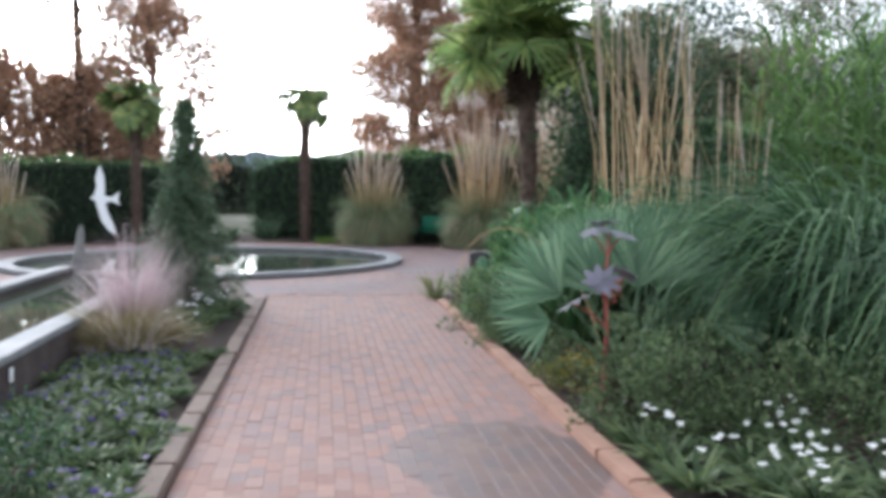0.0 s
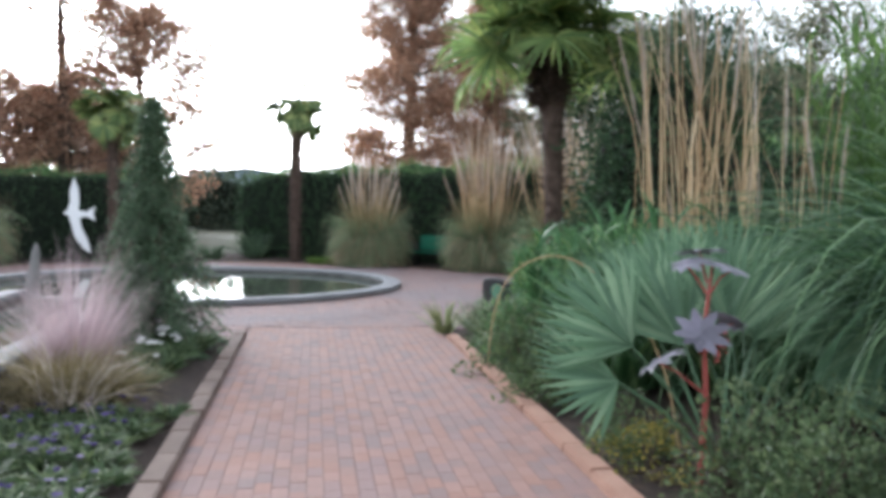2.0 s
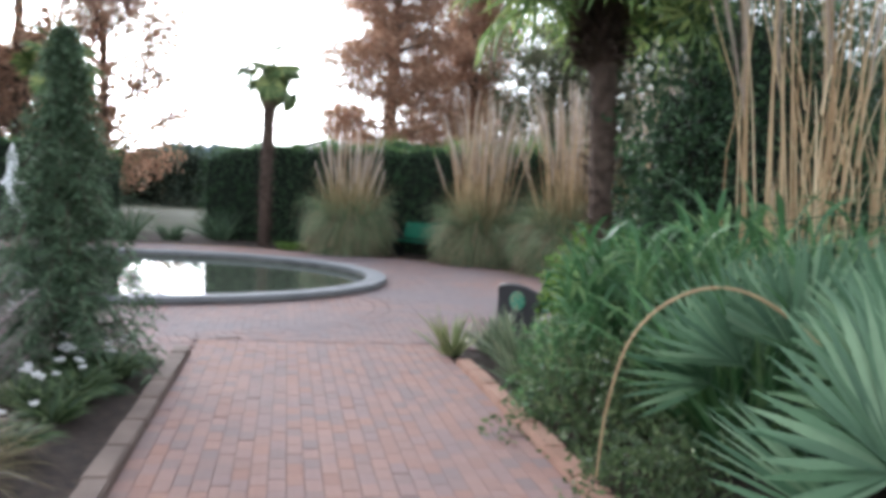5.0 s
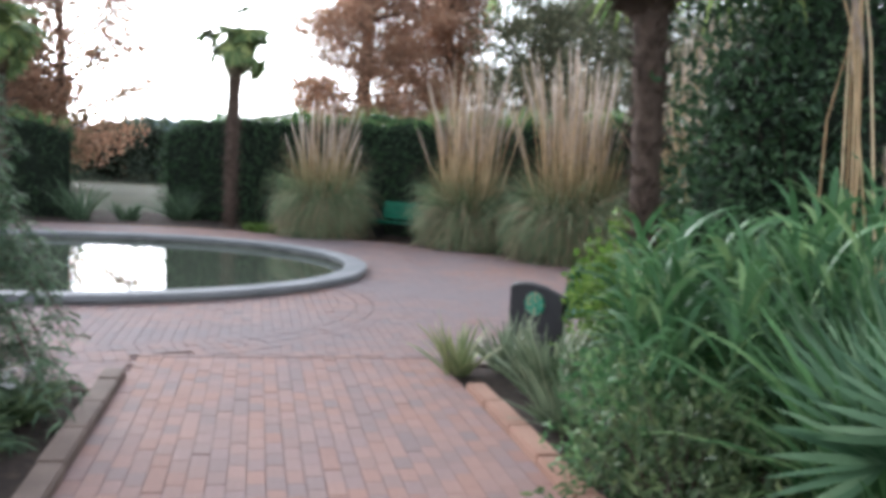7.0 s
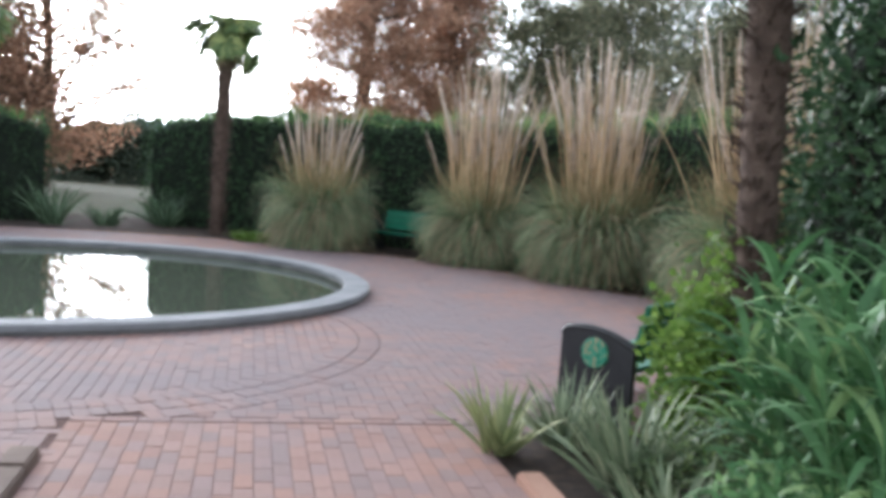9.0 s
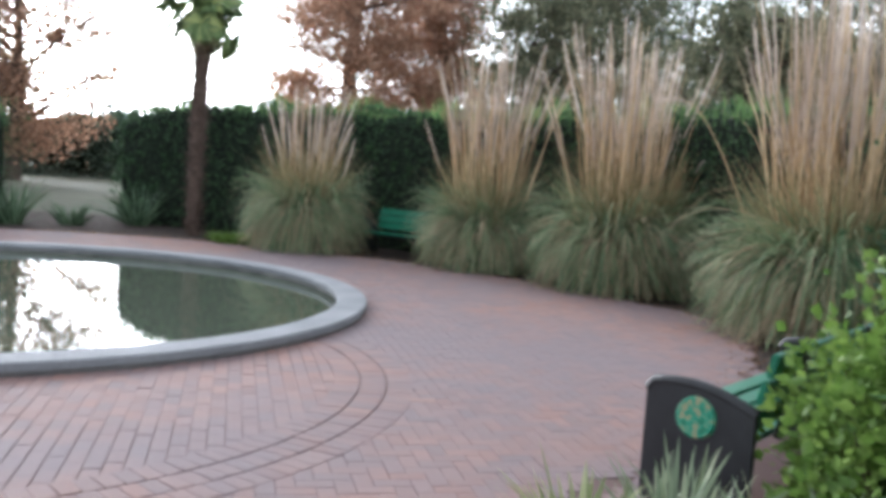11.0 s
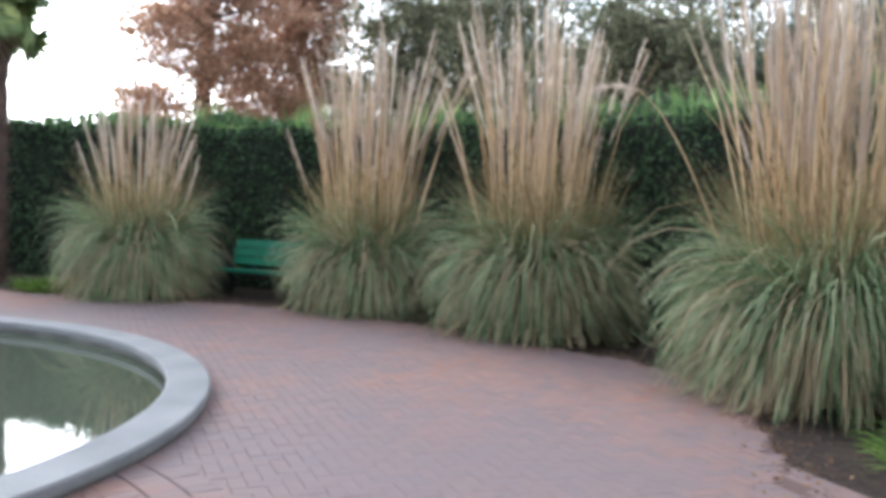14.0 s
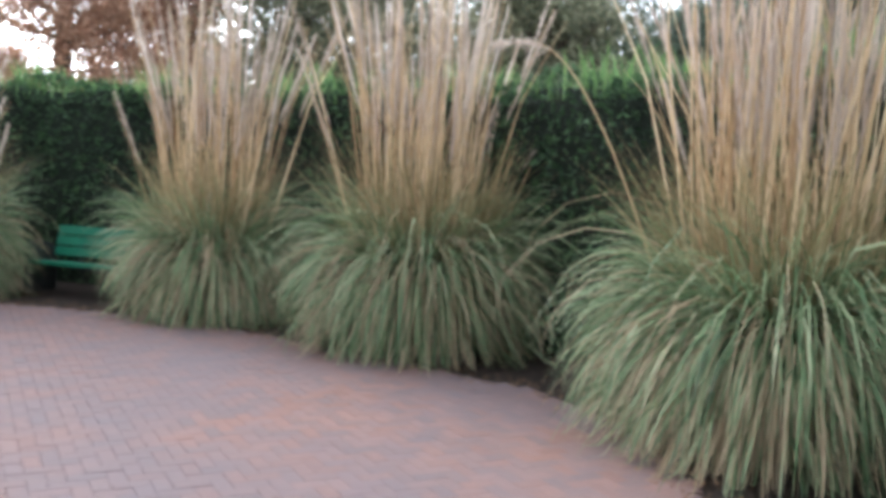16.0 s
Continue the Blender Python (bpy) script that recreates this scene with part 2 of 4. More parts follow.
def thing(name, label, category, x=0, y=0, z=0, rz=0, group="", kind=""):
    ob = new(name)
    ob.empty_display_size = 0.2
    ob.matrix_basis = pose(x, y, z, 0, 0, rz)
    return tagged(ob, label, category, group, kind)


def part(name, me, parent, label="", kind=""):
    ob = new(name, me)
    ob.parent = parent
    return tagged(ob, label, kind=kind)


def from_bm(name, bm, mat, smooth=False):
    me = bpy.data.meshes.new(name)
    bm.to_mesh(me)
    bm.free()
    if smooth:
        me.polygons.foreach_set("use_smooth", [True] * len(me.polygons))
    me.materials.append(M[mat])
    return me


def ribbons(p, az, elev, length, width, droop, seg=5, twist=0.5, taper=0.7, belly=0.0, floor=None, curve=1.3):
    """Curved tapering blades: one row per blade, from p along az, rising at elev and bending over by droop."""
    n = len(p)
    az, elev, length, width, droop = (np.broadcast_to(np.asarray(a, float), (n,)) for a in (az, elev, length, width, droop))
    pos = np.array(p, float)
    tw = rng.normal(0, twist, n)
    verts = np.empty((n, seg + 1, 2, 3))
    for s in range(seg + 1):
        f = s / seg
        e = elev - droop * f ** curve
        d = np.stack([np.cos(e) * np.cos(az), np.cos(e) * np.sin(az), np.sin(e)], 1)
        side = np.stack([-np.sin(az), np.cos(az), 0 * az], 1)
        up = np.cross(d, side)
        sd = side * np.cos(tw)[:, None] + up * np.sin(tw)[:, None]
        w = width * ((1 - f) ** taper * (1 - belly) + belly * np.sin(np.pi * min(1, f * 0.9 + 0.08))) + 0.0006
        verts[:, s, 0], verts[:, s, 1] = pos - sd * w[:, None] / 2, pos + sd * w[:, None] / 2
        pos = pos + d * (length / seg)[:, None]
        if floor is not None:
            pos[:, 2] = np.maximum(pos[:, 2], floor)
    base = (np.arange(n) * (seg + 1) * 2)[:, None, None]
    k = np.arange(seg)[None, :, None] * 2
    faces = (base + k + np.array([0, 1, 3, 2])[None, None, :]).reshape(-1, 4)
    return verts.reshape(-1, 3), faces


def leaves(p, size, aspect=0.45, normal=None, spread=1.0, hang=0.0):
    """Small folded leaves at the points p."""
    n = len(p)
    size = np.broadcast_to(np.asarray(size, float), (n,))
    d = rng.normal(0, 1, (n, 3))
    d[:, 2] -= hang
    if normal is not None:
        d = d * spread + normal
    d /= np.linalg.norm(d, axis=1)[:, None] + 1e-9
    a = np.cross(d, rng.normal(0, 1, (n, 3)))
    a /= np.linalg.norm(a, axis=1)[:, None] + 1e-9
    u = np.cross(d, a)
    s = size[:, None]
    v = np.stack([p, p + d * s * 0.45 + a * s * aspect / 2 + u * s * 0.08, p + d * s, p + d * s * 0.45 - a * s * aspect / 2 + u * s * 0.08], 1)
    return v.reshape(-1, 3), np.arange(4 * n).reshape(-1, 4)


def tube(points, radii, sides=8):
    pts = np.asarray(points, float)
    k = len(pts)
    radii = np.broadcast_to(np.asarray(radii, float), (k,))
    tang = np.gradient(pts, axis=0)
    tang /= np.linalg.norm(tang, axis=1)[:, None] + 1e-9
    ref = np.array([1.0, 0, 0]) if abs(tang[0, 0]) < 0.8 else np.array([0, 1.0, 0])
    a = np.cross(tang, ref)
    a /= np.linalg.norm(a, axis=1)[:, None]
    b = np.cross(tang, a)
    th = np.linspace(0, 2 * np.pi, sides, endpoint=False)
    v = pts[:, None] + radii[:, None, None] * (np.cos(th)[None, :, None] * a[:, None] + np.sin(th)[None, :, None] * b[:, None])
    i = np.arange(k - 1)[:, None] * sides
    j = np.arange(sides)[None]
    j2 = (j + 1) % sides
    f = np.stack([i + j, i + j2, i + sides + j2, i + sides + j], -1).reshape(-1, 4)
    return v.reshape(-1, 3), f


def join(items):
    vs, fs, o = [], [], 0
    for v, f in items:
        vs.append(v)
        fs.append(f + o)
        o += len(v)
    return np.concatenate(vs), np.concatenate(fs)


def box(cx, cy, cz, sx, sy, sz, bevel=0.0, rz=0.0):
    bm = bmesh.new()
    bmesh.ops.create_cube(bm, size=1.0)
    bmesh.ops.scale(bm, vec=(sx, sy, sz), verts=bm.verts)
    if bevel:
        bmesh.ops.bevel(bm, geom=list(bm.edges), offset=bevel, segments=2, affect="EDGES")
    bmesh.ops.transform(bm, matrix=pose(cx, cy, cz, 0, 0, rz), verts=bm.verts)
    return bm


def disc_points(n, r, power=0.5):
    a, q = rng.uniform(0, 2 * np.pi, n), r * rng.uniform(0, 1, n) ** power
    return np.stack([np.cos(a) * q, np.sin(a) * q, 0 * a], 1), a, q / r


def sheet(name, poly, z, mat, label, category):
    bm = bmesh.new()
    bm.faces.new([bm.verts.new((x, y, z)) for x, y in poly])
    bmesh.ops.triangulate(bm, faces=bm.faces)
    ob = new(name, from_bm(name, bm, mat))
    return tagged(ob, label, category, kind="structure")


# ---------------------------------------------------------------- the ground
PX, PY, PR = -2.63, 21.54, 4.47              # the round pool
CX, CY = -2.97, 21.77                         # the middle of the paved circle
RING = 8.55                                   # the paved circle round it
KL, KR, KEND = -0.86, 1.68, 13.8             # the path between its kerbs

sheet("ground", [(-1500, -1500), (1500, -1500), (1500, 1500), (-1500, 1500)], -0.06, "meadow", "pale mown meadow grass reaching the horizon", "meadow")
sheet("garden_bed", [(-22, -9), (13, -9), (13, 35.5), (-22, 35.5)], -0.02, "soil", "dark brown mulch of the planting beds", "soil")


def paved_to(a):
    """How far the bricks reach from the circle's middle; the beds before the far hedge come closer."""
    a = math.degrees(a) % 360
    return float(np.interp(a, [0, 6, 15, 44, 56, 72, 100, 180, 320, 335, 347, 356, 360], [9.22, 8.85, 8.5, 7.8, 7.35, 7.75, 7.9, RING, RING, 8.8, 9.2, 9.35, 9.22]))


turns = np.linspace(0, 2 * math.pi, 145)[:-1]
rim = [(PX + (PR - 0.15) * math.cos(a), PY + (PR - 0.15) * math.sin(a), -0.004) for a in turns]
edge = [(CX + paved_to(a) * math.cos(a), CY + paved_to(a) * math.sin(a), -0.004) for a in turns]
bed = mesh_of("pavement_bed", rim + edge, [(i, 144 + i, 144 + (i + 1) % 144, (i + 1) % 144) for i in range(144)], "joint")
tagged(new("pavement_bed", bed), "sandy joints under the brick circle", "pavement", kind="structure")
sheet("path_bed", [(KL, -9), (KR, -9), (KR, KEND + 0.85), (KL, KEND + 0.85)], -0.001, "joint", "sandy joints under the brick path", "path")
sheet("alcove_bed", [(1.6, 14.3), (3.0, 14.3), (5.0, 16.6), (5.2, 18.6), (3.4, 19), (1.5, 16)], -0.0025, "joint", "sandy joints under the bench alcove", "path")


def ring_mesh(name, profile, mat, n=128):
    """A ring swept round the pool's centre: profile is a closed list of (radius, z)."""
    th = np.linspace(0, 2 * np.pi, n, endpoint=False)
    k = len(profile)
    v = np.array([[(PX + r * np.cos(a), PY + r * np.sin(a), z) for r, z in profile] for a in th]).reshape(-1, 3)
    f = np.array([[i * k + j, ((i + 1) % n) * k + j, ((i + 1) % n) * k + (j + 1) % k, i * k + (j + 1) % k] for i in range(n) for j in range(k)])
    return mesh_of(name, v, f, mat)


pool = thing("pool", "round garden pool with a low grey stone rim", "pool", kind="structure")
part("coping", ring_mesh("coping", [(PR, 0.045), (PR, 0.1), (PR - 0.015, 0.114), (PR - 0.335, 0.114), (PR - 0.35, 0.1), (PR - 0.35, 0.045)], "stone"), pool, "pale grey smooth stone coping")
part("rim_wall", ring_mesh("rim_wall", [(PR - 0.03, -0.2), (PR - 0.03, 0.044), (PR - 0.31, 0.044), (PR - 0.31, -0.2)], "stone_dark"), pool, "dark damp stone rim wall")
bm = bmesh.new()
bmesh.ops.create_circle(bm, cap_ends=True, segments=96, radius=PR - 0.3)
bmesh.ops.translate(bm, verts=bm.verts, vec=(PX, PY, -0.012))
tagged(new("water", from_bm("water", bm, "water")), "still dark green water of the round pool", "water", kind="structure")

# the raised channel beside the path
canal = thing("channel", "raised water channel with pale stone coping", "water channel", kind="structure")
for nm, cx, sx in (("coping", -2.55, 0.28), ("coping", -4.3, 0.28)):
    part(nm, from_bm(nm, box(cx, 3.9, 0.37, sx, 24.0, 0.07, 0.012), "stone"), canal)
    part("channel_wall", from_bm("channel_wall", box(cx, 3.9, 0.13, sx - 0.06, 24.0, 0.40, 0.0), "wall_brown"), canal)
part("end_wall", from_bm("end_wall", box(-3.425, 15.75, 0.12, 1.38, 0.26, 0.38, 0.01), "stone_dark"), canal)
bm = bmesh.new()
bmesh.ops.create_grid(bm, x_segments=1, y_segments=1, size=0.5)
bmesh.ops.transform(bm, matrix=pose(-3.42, 3.7, 0.26) @ Matrix.Diagonal((1.5, 24, 1, 1)), verts=bm.verts)
tagged(new("channel_water", from_bm("channel_water", bm, "water")), "still water filling the raised channel", "water", kind="structure")


def kerb(name, x0, y0, y1, label, mat="kerb"):
    k = thing(name, label, "kerb", kind="structure")
    y, i = y0, 0
    while y < y1 - 0.05:
        ln = min(0.62, y1 - y)
        part("kerb_stone", from_bm("kerb_stone", box(x0 + rng.normal(0, 0.006), y + ln / 2, 0.0 + rng.normal(0, 0.003), 0.15, ln - 0.012, 0.13, 0.012, rng.normal(0, 0.4)), mat), k)
        y += ln
    return k


kerb("kerb_1", KL - 0.075, -4.5, KEND, "brown brick kerb along the flower bed", "kerb_brown")
kerb("kerb_2", KR + 0.075, -4.5, 13.4, "orange brick kerb along the shrub bed")


# ---------------------------------------------------------------- planting kinds
def plume_mesh(length, n=120, width=0.011, reach=0.15):
    f = rng.uniform(0, 1, n)
    p = np.stack([0 * f, 0 * f, f * length], 1)
    return mesh_of("plume", *ribbons(p, rng.uniform(0, 6.28, n), radians(76), (0.06 + reach * np.sin(np.pi * np.clip(f * 0.85 + 0.12, 0, 1))) * rng.uniform(0.6, 1.2, n), width, 0.5, 2), "plume")


STALKS = [mesh_of("stalk", *tube([(0, 0, 0), (0.012 * k, 0, 0.4), (0.03 * k - 0.04, 0.01, 0.75), (0.07 * k - 0.12, 0.01, 1.0)], [0.0032, 0.0028, 0.0021, 0.0009], 5), "tan") for k in range(5)]
PLUMES = [plume_mesh(1.0) for k in range(5)]
LEAF_SHEATHS = [mesh_of("stalk_leaf", *ribbons(np.stack([np.zeros(7), np.zeros(7), np.linspace(0.15, 0.6, 7)], 1), rng.uniform(0, 6.28, 7), radians(80), 0.24, 0.0055, 0.6, 4), "tan") for k in range(5)]


def stalks(t, spots, with_plume=0.92):
    """Flower stalks on the thing t: each of spots is x, y, height, lean in degrees, way it leans, thickness."""
    for i, (x, y, h, tilt, az, thick) in enumerate(spots):
        s = part("stalk", STALKS[i % 5], t)
        s.matrix_basis = pose(x, y, 0, 0, 0, math.degrees(az)) @ pose(0, 0, 0, 0, tilt, 0) @ Matrix.Diagonal((h * thick, h * thick, h, 1))
        if rng.uniform() < with_plume:
            k = i % 5
            q = part("plume", PLUMES[(i * 3) % 5], t)
            q.matrix_basis = pose(x, y, 0, 0, 0, math.degrees(az)) @ pose(0, 0, 0, 0, tilt, 0) @ pose((0.02 * k - 0.03) * h * thick, 0, h * 0.68) @ pose(0, 0, 0, 0, math.degrees(0.16 * k * thick / 2 - 0.1), 0) @ Matrix.Diagonal((0.66, 0.66, h * 0.34, 1))
        if i % 3 == 0:
            q = part("stalk_leaf", LEAF_SHEATHS[i % 5], t)
            q.matrix_basis = pose(x, y, 0, 0, 0, math.degrees(az)) @ pose(0, 0, 0, 0, tilt, 0) @ Matrix.Diagonal((h, h, h, 1))


def pampas(x, y, r, h_leaf, h_plume, n_leaf=1500, n_stalk=45, lean=6, label="pampas grass clump with arching grey-green leaves and dry tan plumes"):
    t = thing("pampas_grass", label, "pampas grass", x, y, group="pampas grasses")

    def tuft(name, n, mat, lo, hi, width, text=""):
        p, a, q = disc_points(n, r * 0.34)
        az, lock = locks(a, 70, 0.27)
        own = rng.normal(0, 1, (70, 2))
        L = h_leaf * 1.75 * rng.uniform(lo, hi, n) * (1 + 0.13 * own[lock, 0]) * rng.choice([1.0, 1.0, 1.0, 1.22], n) * (1 - 0.45 * q ** 2)
        e = radians(88) - q ** 1.5 * rng.uniform(0.0, 0.42, n) - 0.10 * np.abs(own[lock, 1])
        part(name, mesh_of(name, *ribbons(p, az, e, L * wide, width * rng.uniform(0.7, 1.3, n), rng.uniform(2.6, 3.6, n), 9, 0.5, 0.6, 0.0, 0.015, 1.6), mat), t, text, "stuff")

    def skirt(name, n, mat, width, text=""):
        a = rng.uniform(0, 6.28, n)
        q = rng.uniform(0.3, 0.62, n) * r
        p = np.stack([np.cos(a) * q, np.sin(a) * q, rng.uniform(0.1, 0.55, n) * h_leaf], 1)
        az, lock = locks(a, 60, 0.32)
        part(name, mesh_of(name, *ribbons(p, az, np.clip(rng.uniform(0.1, 1.2, 60)[lock] + rng.normal(0, 0.15, n), 0.0, 1.3), h_leaf * rng.uniform(0.45, 0.95, n), width * rng.uniform(0.7, 1.3, n), rng.uniform(1.6, 2.5, n), 7, 0.5, 0.6, 0.0, 0.015, 0.9), mat),
             t, text, "stuff")
    wide = 0.5 + 0.5 * r / 1.2
    tuft("foliage", n_leaf, "pampas", 0.45, 1.08, 0.027)
    skirt("hanging_leaves", n_leaf * 4 // 5, "pampas", 0.026)
    tuft("dead_leaves", n_leaf // 2, "pampas_dry", 0.45, 1.1, 0.02, "withered straw-coloured leaves")
    skirt("withered_skirt", n_leaf * 4 // 5, "pampas_dry", 0.02, "withered straw-coloured leaves at the base")
    n = n_leaf // 3
    m = n_leaf // 3
    p, a, q = disc_points(m, r * 0.5)
    part("arching_leaves", mesh_of("arching_leaves", *ribbons(p, a + rng.normal(0, 0.5, m), radians(86) - q * 0.2, h_leaf * rng.uniform(1.0, 1.55, m), 0.02, rng.uniform(1.2, 2.7, m), 8, 0.5, 0.6, 0.0, 0.015, 2.0), "pampas"), t, "", "stuff")
    p, a, q = disc_points(n, r * 0.55)
    part("upright_leaves", mesh_of("upright_leaves", *ribbons(p, a + rng.normal(0, 0.9, n), radians(87) - q * 0.12, h_leaf * rng.uniform(1.0, 1.65, n), 0.02, rng.uniform(0.1, 1.2, n), 7, 0.5, 0.6), "straw"), t,
         "straw-green leaves standing among the stalks", "stuff")
    p, a, q = disc_points(n_stalk, r * 0.48)
    stalks(t, [(p[i, 0], p[i, 1], h_plume * rng.uniform(0.66, 1.03), min(14, abs(rng.normal(0, lean))) * (0.3 + 0.9 * q[i]) + (rng.uniform(5, 13) if i % 9 == 0 else 0), a[i] + rng.normal(0, 0.8), rng.uniform(0.8, 1.1)) for i in range(n_stalk)])
    return t


def locks(a, n_lock, spread=0.13):
    """Gathers blades round a few directions, as leaves that lie over one another in locks."""
    way = rng.uniform(0, 2 * np.pi, n_lock)
    pick = np.array([np.argmin(np.abs((way - q + np.pi) % (2 * np.pi) - np.pi) + rng.uniform(0, 0.5, n_lock)) for q in a])
    return way[pick] + rng.normal(0, spread, len(a)), pick


def grass_clump(name, label, x, y, r, h, n, mat, width=0.01, droop=(0.8, 2.0), elev=80, seg=6, cat="ornamental grass", spread=0.5, belly=0.0, n_lock=0):
    t = thing(name, label, cat, x, y)
    p, a, q = disc_points(n, r * 0.5)
    az = a + rng.normal(0, 0.7, n)
    if n_lock:
        az, lock = locks(a, n_lock, 0.16)
        h = h * (1 + 0.16 * rng.normal(0, 1, n_lock))[lock]
    part("foliage", mesh_of("foliage", *ribbons(p, az, radians(elev) - q * rng.uniform(0, spread, n), h * rng.uniform(0.7, 1.35, n), width * rng.uniform(0.7, 1.3, n),
                                                rng.uniform(droop[0], droop[1], n), seg, 0.5, 0.7, belly, 0.012), mat), t, "", "stuff")
    return t


def shrub(name, label, x, y, rx, ry, h, n, mat, size=0.05, aspect=0.45, cat="shrub", z0=0.0, stems=True, hang=0.0, power=0.45, core=False):
    """A loose mound: stems and leaves gathered in twigs over an uneven dome."""
    t = thing(name, label, cat, x, y)
    k = max(24, n // 40)
    u = rng.normal(0, 1, (k, 3))
    u /= np.linalg.norm(u, axis=1)[:, None]
    u[:, 2] = np.abs(u[:, 2])
    rr = rng.uniform(0.35, 1.0, k) ** power * (1 + 0.22 * np.sin(3 * np.arctan2(u[:, 1], u[:, 0]) + 2 * u[:, 2] + rng.uniform(0, 6)))
    tip = u * rr[:, None] * np.array([rx, ry, h]) + np.array([0, 0, z0])
    if stems:
        part("stem", mesh_of("stem", *join([tube([(tip[i, 0] * 0.15, tip[i, 1] * 0.15, 0), tip[i] * np.array([0.6, 0.6, 0.55]), tip[i]], [0.012, 0.008, 0.003], 4) for i in range(0, k, 2)]), "wood"), t, "", "stuff")
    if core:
        # added solid, coloured as the shade behind the leaves
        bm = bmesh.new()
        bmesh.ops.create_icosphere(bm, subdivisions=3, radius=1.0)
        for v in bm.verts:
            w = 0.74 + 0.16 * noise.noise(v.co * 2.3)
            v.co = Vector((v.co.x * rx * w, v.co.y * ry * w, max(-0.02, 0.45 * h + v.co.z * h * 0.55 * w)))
        part("inner_growth", from_bm("inner_growth", bm, "foliage_shade"), t)
    idx = rng.integers(0, k, n)
    spread = 0.09 * (rx + ry + h) / 3 + size
    p = tip[idx] + np.clip(rng.normal(0, 1, (n, 3)), -1.8, 1.8) * spread * np.array([1, 1, 0.8])
    p[:, 2] = np.maximum(p[:, 2], 0.01 + 0.03 * rng.uniform(0, 1, n))
    nrm = p / np.array([rx, ry, h])
    part("foliage", mesh_of("foliage", *leaves(p, size * rng.uniform(0.6, 1.4, n), aspect, nrm, 1.0, hang), mat), t, "", "stuff")
    return t


def fan_leaf(radius, n, droop=0.5, width=0.035, bend=0.15, span=2.6, mat="palm"):
    """One fan leaf in its own space: the stalk's end at the origin, the fan opening along +x."""
    a = np.linspace(-span, span, n) + rng.normal(0, 0.02, n)
    L = radius * (0.75 + 0.25 * np.cos(a * 0.55)) * rng.uniform(0.9, 1.05, n)
    return mesh_of("fan_blade", *ribbons(np.zeros((n, 3)), a, bend + 0.2 * np.cos(a), L, width, droop * rng.uniform(0.7, 1.4, n), 5, 0.35, 0.5, 0.75), mat)


def palm_tree(x, y, height, trunk_r, crown_r, n_frond, label, dead=5, lean=(0, 0), low=-48, droops=(0.5, 0.9, 1.4), stalk=(0.2, 0.55), fan=0.62, boot=0.0, roll=48, flare=1.08, wide=0.14, leaf="palm", tilt=60):
    t = thing("windmill_palm", label, "palm tree", x, y, group="windmill palms")
    zz = np.linspace(0, height, 26)
    pts = [(lean[0] * (z / height) ** 2, lean[1] * (z / height) ** 2, z) for z in zz]
    rad = trunk_r * (0.92 + (flare - 0.92) * (zz / height)) * (1 + 0.10 * np.sin(np.arange(26) * 2.1))
    part("trunk", mesh_of("trunk", *tube(pts, rad, 14), "bark", True), t, "shaggy brown fibrous trunk")
    n = int(height * 260)
    a, z = rng.uniform(0, 6.28, n), rng.uniform(0.02, height, n)
    c = np.stack([lean[0] * (z / height) ** 2 + np.cos(a) * trunk_r, lean[1] * (z / height) ** 2 + np.sin(a) * trunk_r, z], 1)
    part("fibre", mesh_of("fibre", *ribbons(c, a, radians(48), rng.uniform(0.08, 0.22, n), 0.028, 1.3, 3), "bark"), t, "ragged leaf bases and fibre", "stuff")
    if boot:                                  # old leaf bases left under the crown
        n = 900
        a, z = rng.uniform(0, 6.28, n), height - rng.uniform(0.05, boot, n)
        c = np.stack([lean[0] + np.cos(a) * trunk_r, lean[1] + np.sin(a) * trunk_r, z], 1)
        part("old_boot", mesh_of("old_boot", *ribbons(c, a, radians(38), rng.uniform(0.16, 0.38, n), 0.06, rng.uniform(0.2, 2.2, n), 4), "bark"), t, "thick dark brown mass of old leaf bases", "stuff")
    blades = [fan_leaf(crown_r * fan, 30, dr, wide * crown_r * fan, mat=leaf) for dr in droops]
    for i in range(n_frond):
        f = i / n_frond
        az = i * 2.399 + rng.normal(0, 0.15)
        el = radians(78 - (78 - low) * f ** (0.8 if low > -20 else 0.62) + rng.normal(0, 9))
        ln = crown_r * rng.uniform(*stalk) * (0.45 if i % 4 == 0 else 1.0)
        d = np.array([math.cos(el) * math.cos(az), math.cos(el) * math.sin(az), math.sin(el)])
        base = np.array([lean[0], lean[1], height - 0.05])
        end = base + d * ln - np.array([0, 0, 0.12 * ln])
        st = part("frond", mesh_of("leaf_stalk", *tube([base, (base + end) / 2 + np.array([0, 0, 0.05 * ln]), end], [0.022, 0.018, 0.014], 5), "palm"), t)
        b = part("fan_blade", blades[min(2, int(f * 3))], st)
        dip = el - radians(tilt)              # the blade hangs from the end of its stalk
        q = Vector((math.cos(dip) * math.cos(az), math.cos(dip) * math.sin(az), math.sin(dip))).to_track_quat("X", "Z")
        b.matrix_basis = Matrix.Translation(end) @ q.to_matrix().to_4x4() @ pose(0, 0, 0, rng.normal(0, roll))
    if dead:
        deadm = fan_leaf(crown_r * 0.5, 18, 1.2, 0.03, -0.2, 2.0, "pampas_dry")
        for i in range(dead):
            az = rng.uniform(0, 6.28)
            b = part("dead_frond", deadm, t, "brown withered hanging frond")
            b.matrix_basis = pose(lean[0] + math.cos(az) * trunk_r, lean[1] + math.sin(az) * trunk_r, height - 0.25 - 0.1 * i, 0, 65, math.degrees(az))
    return t


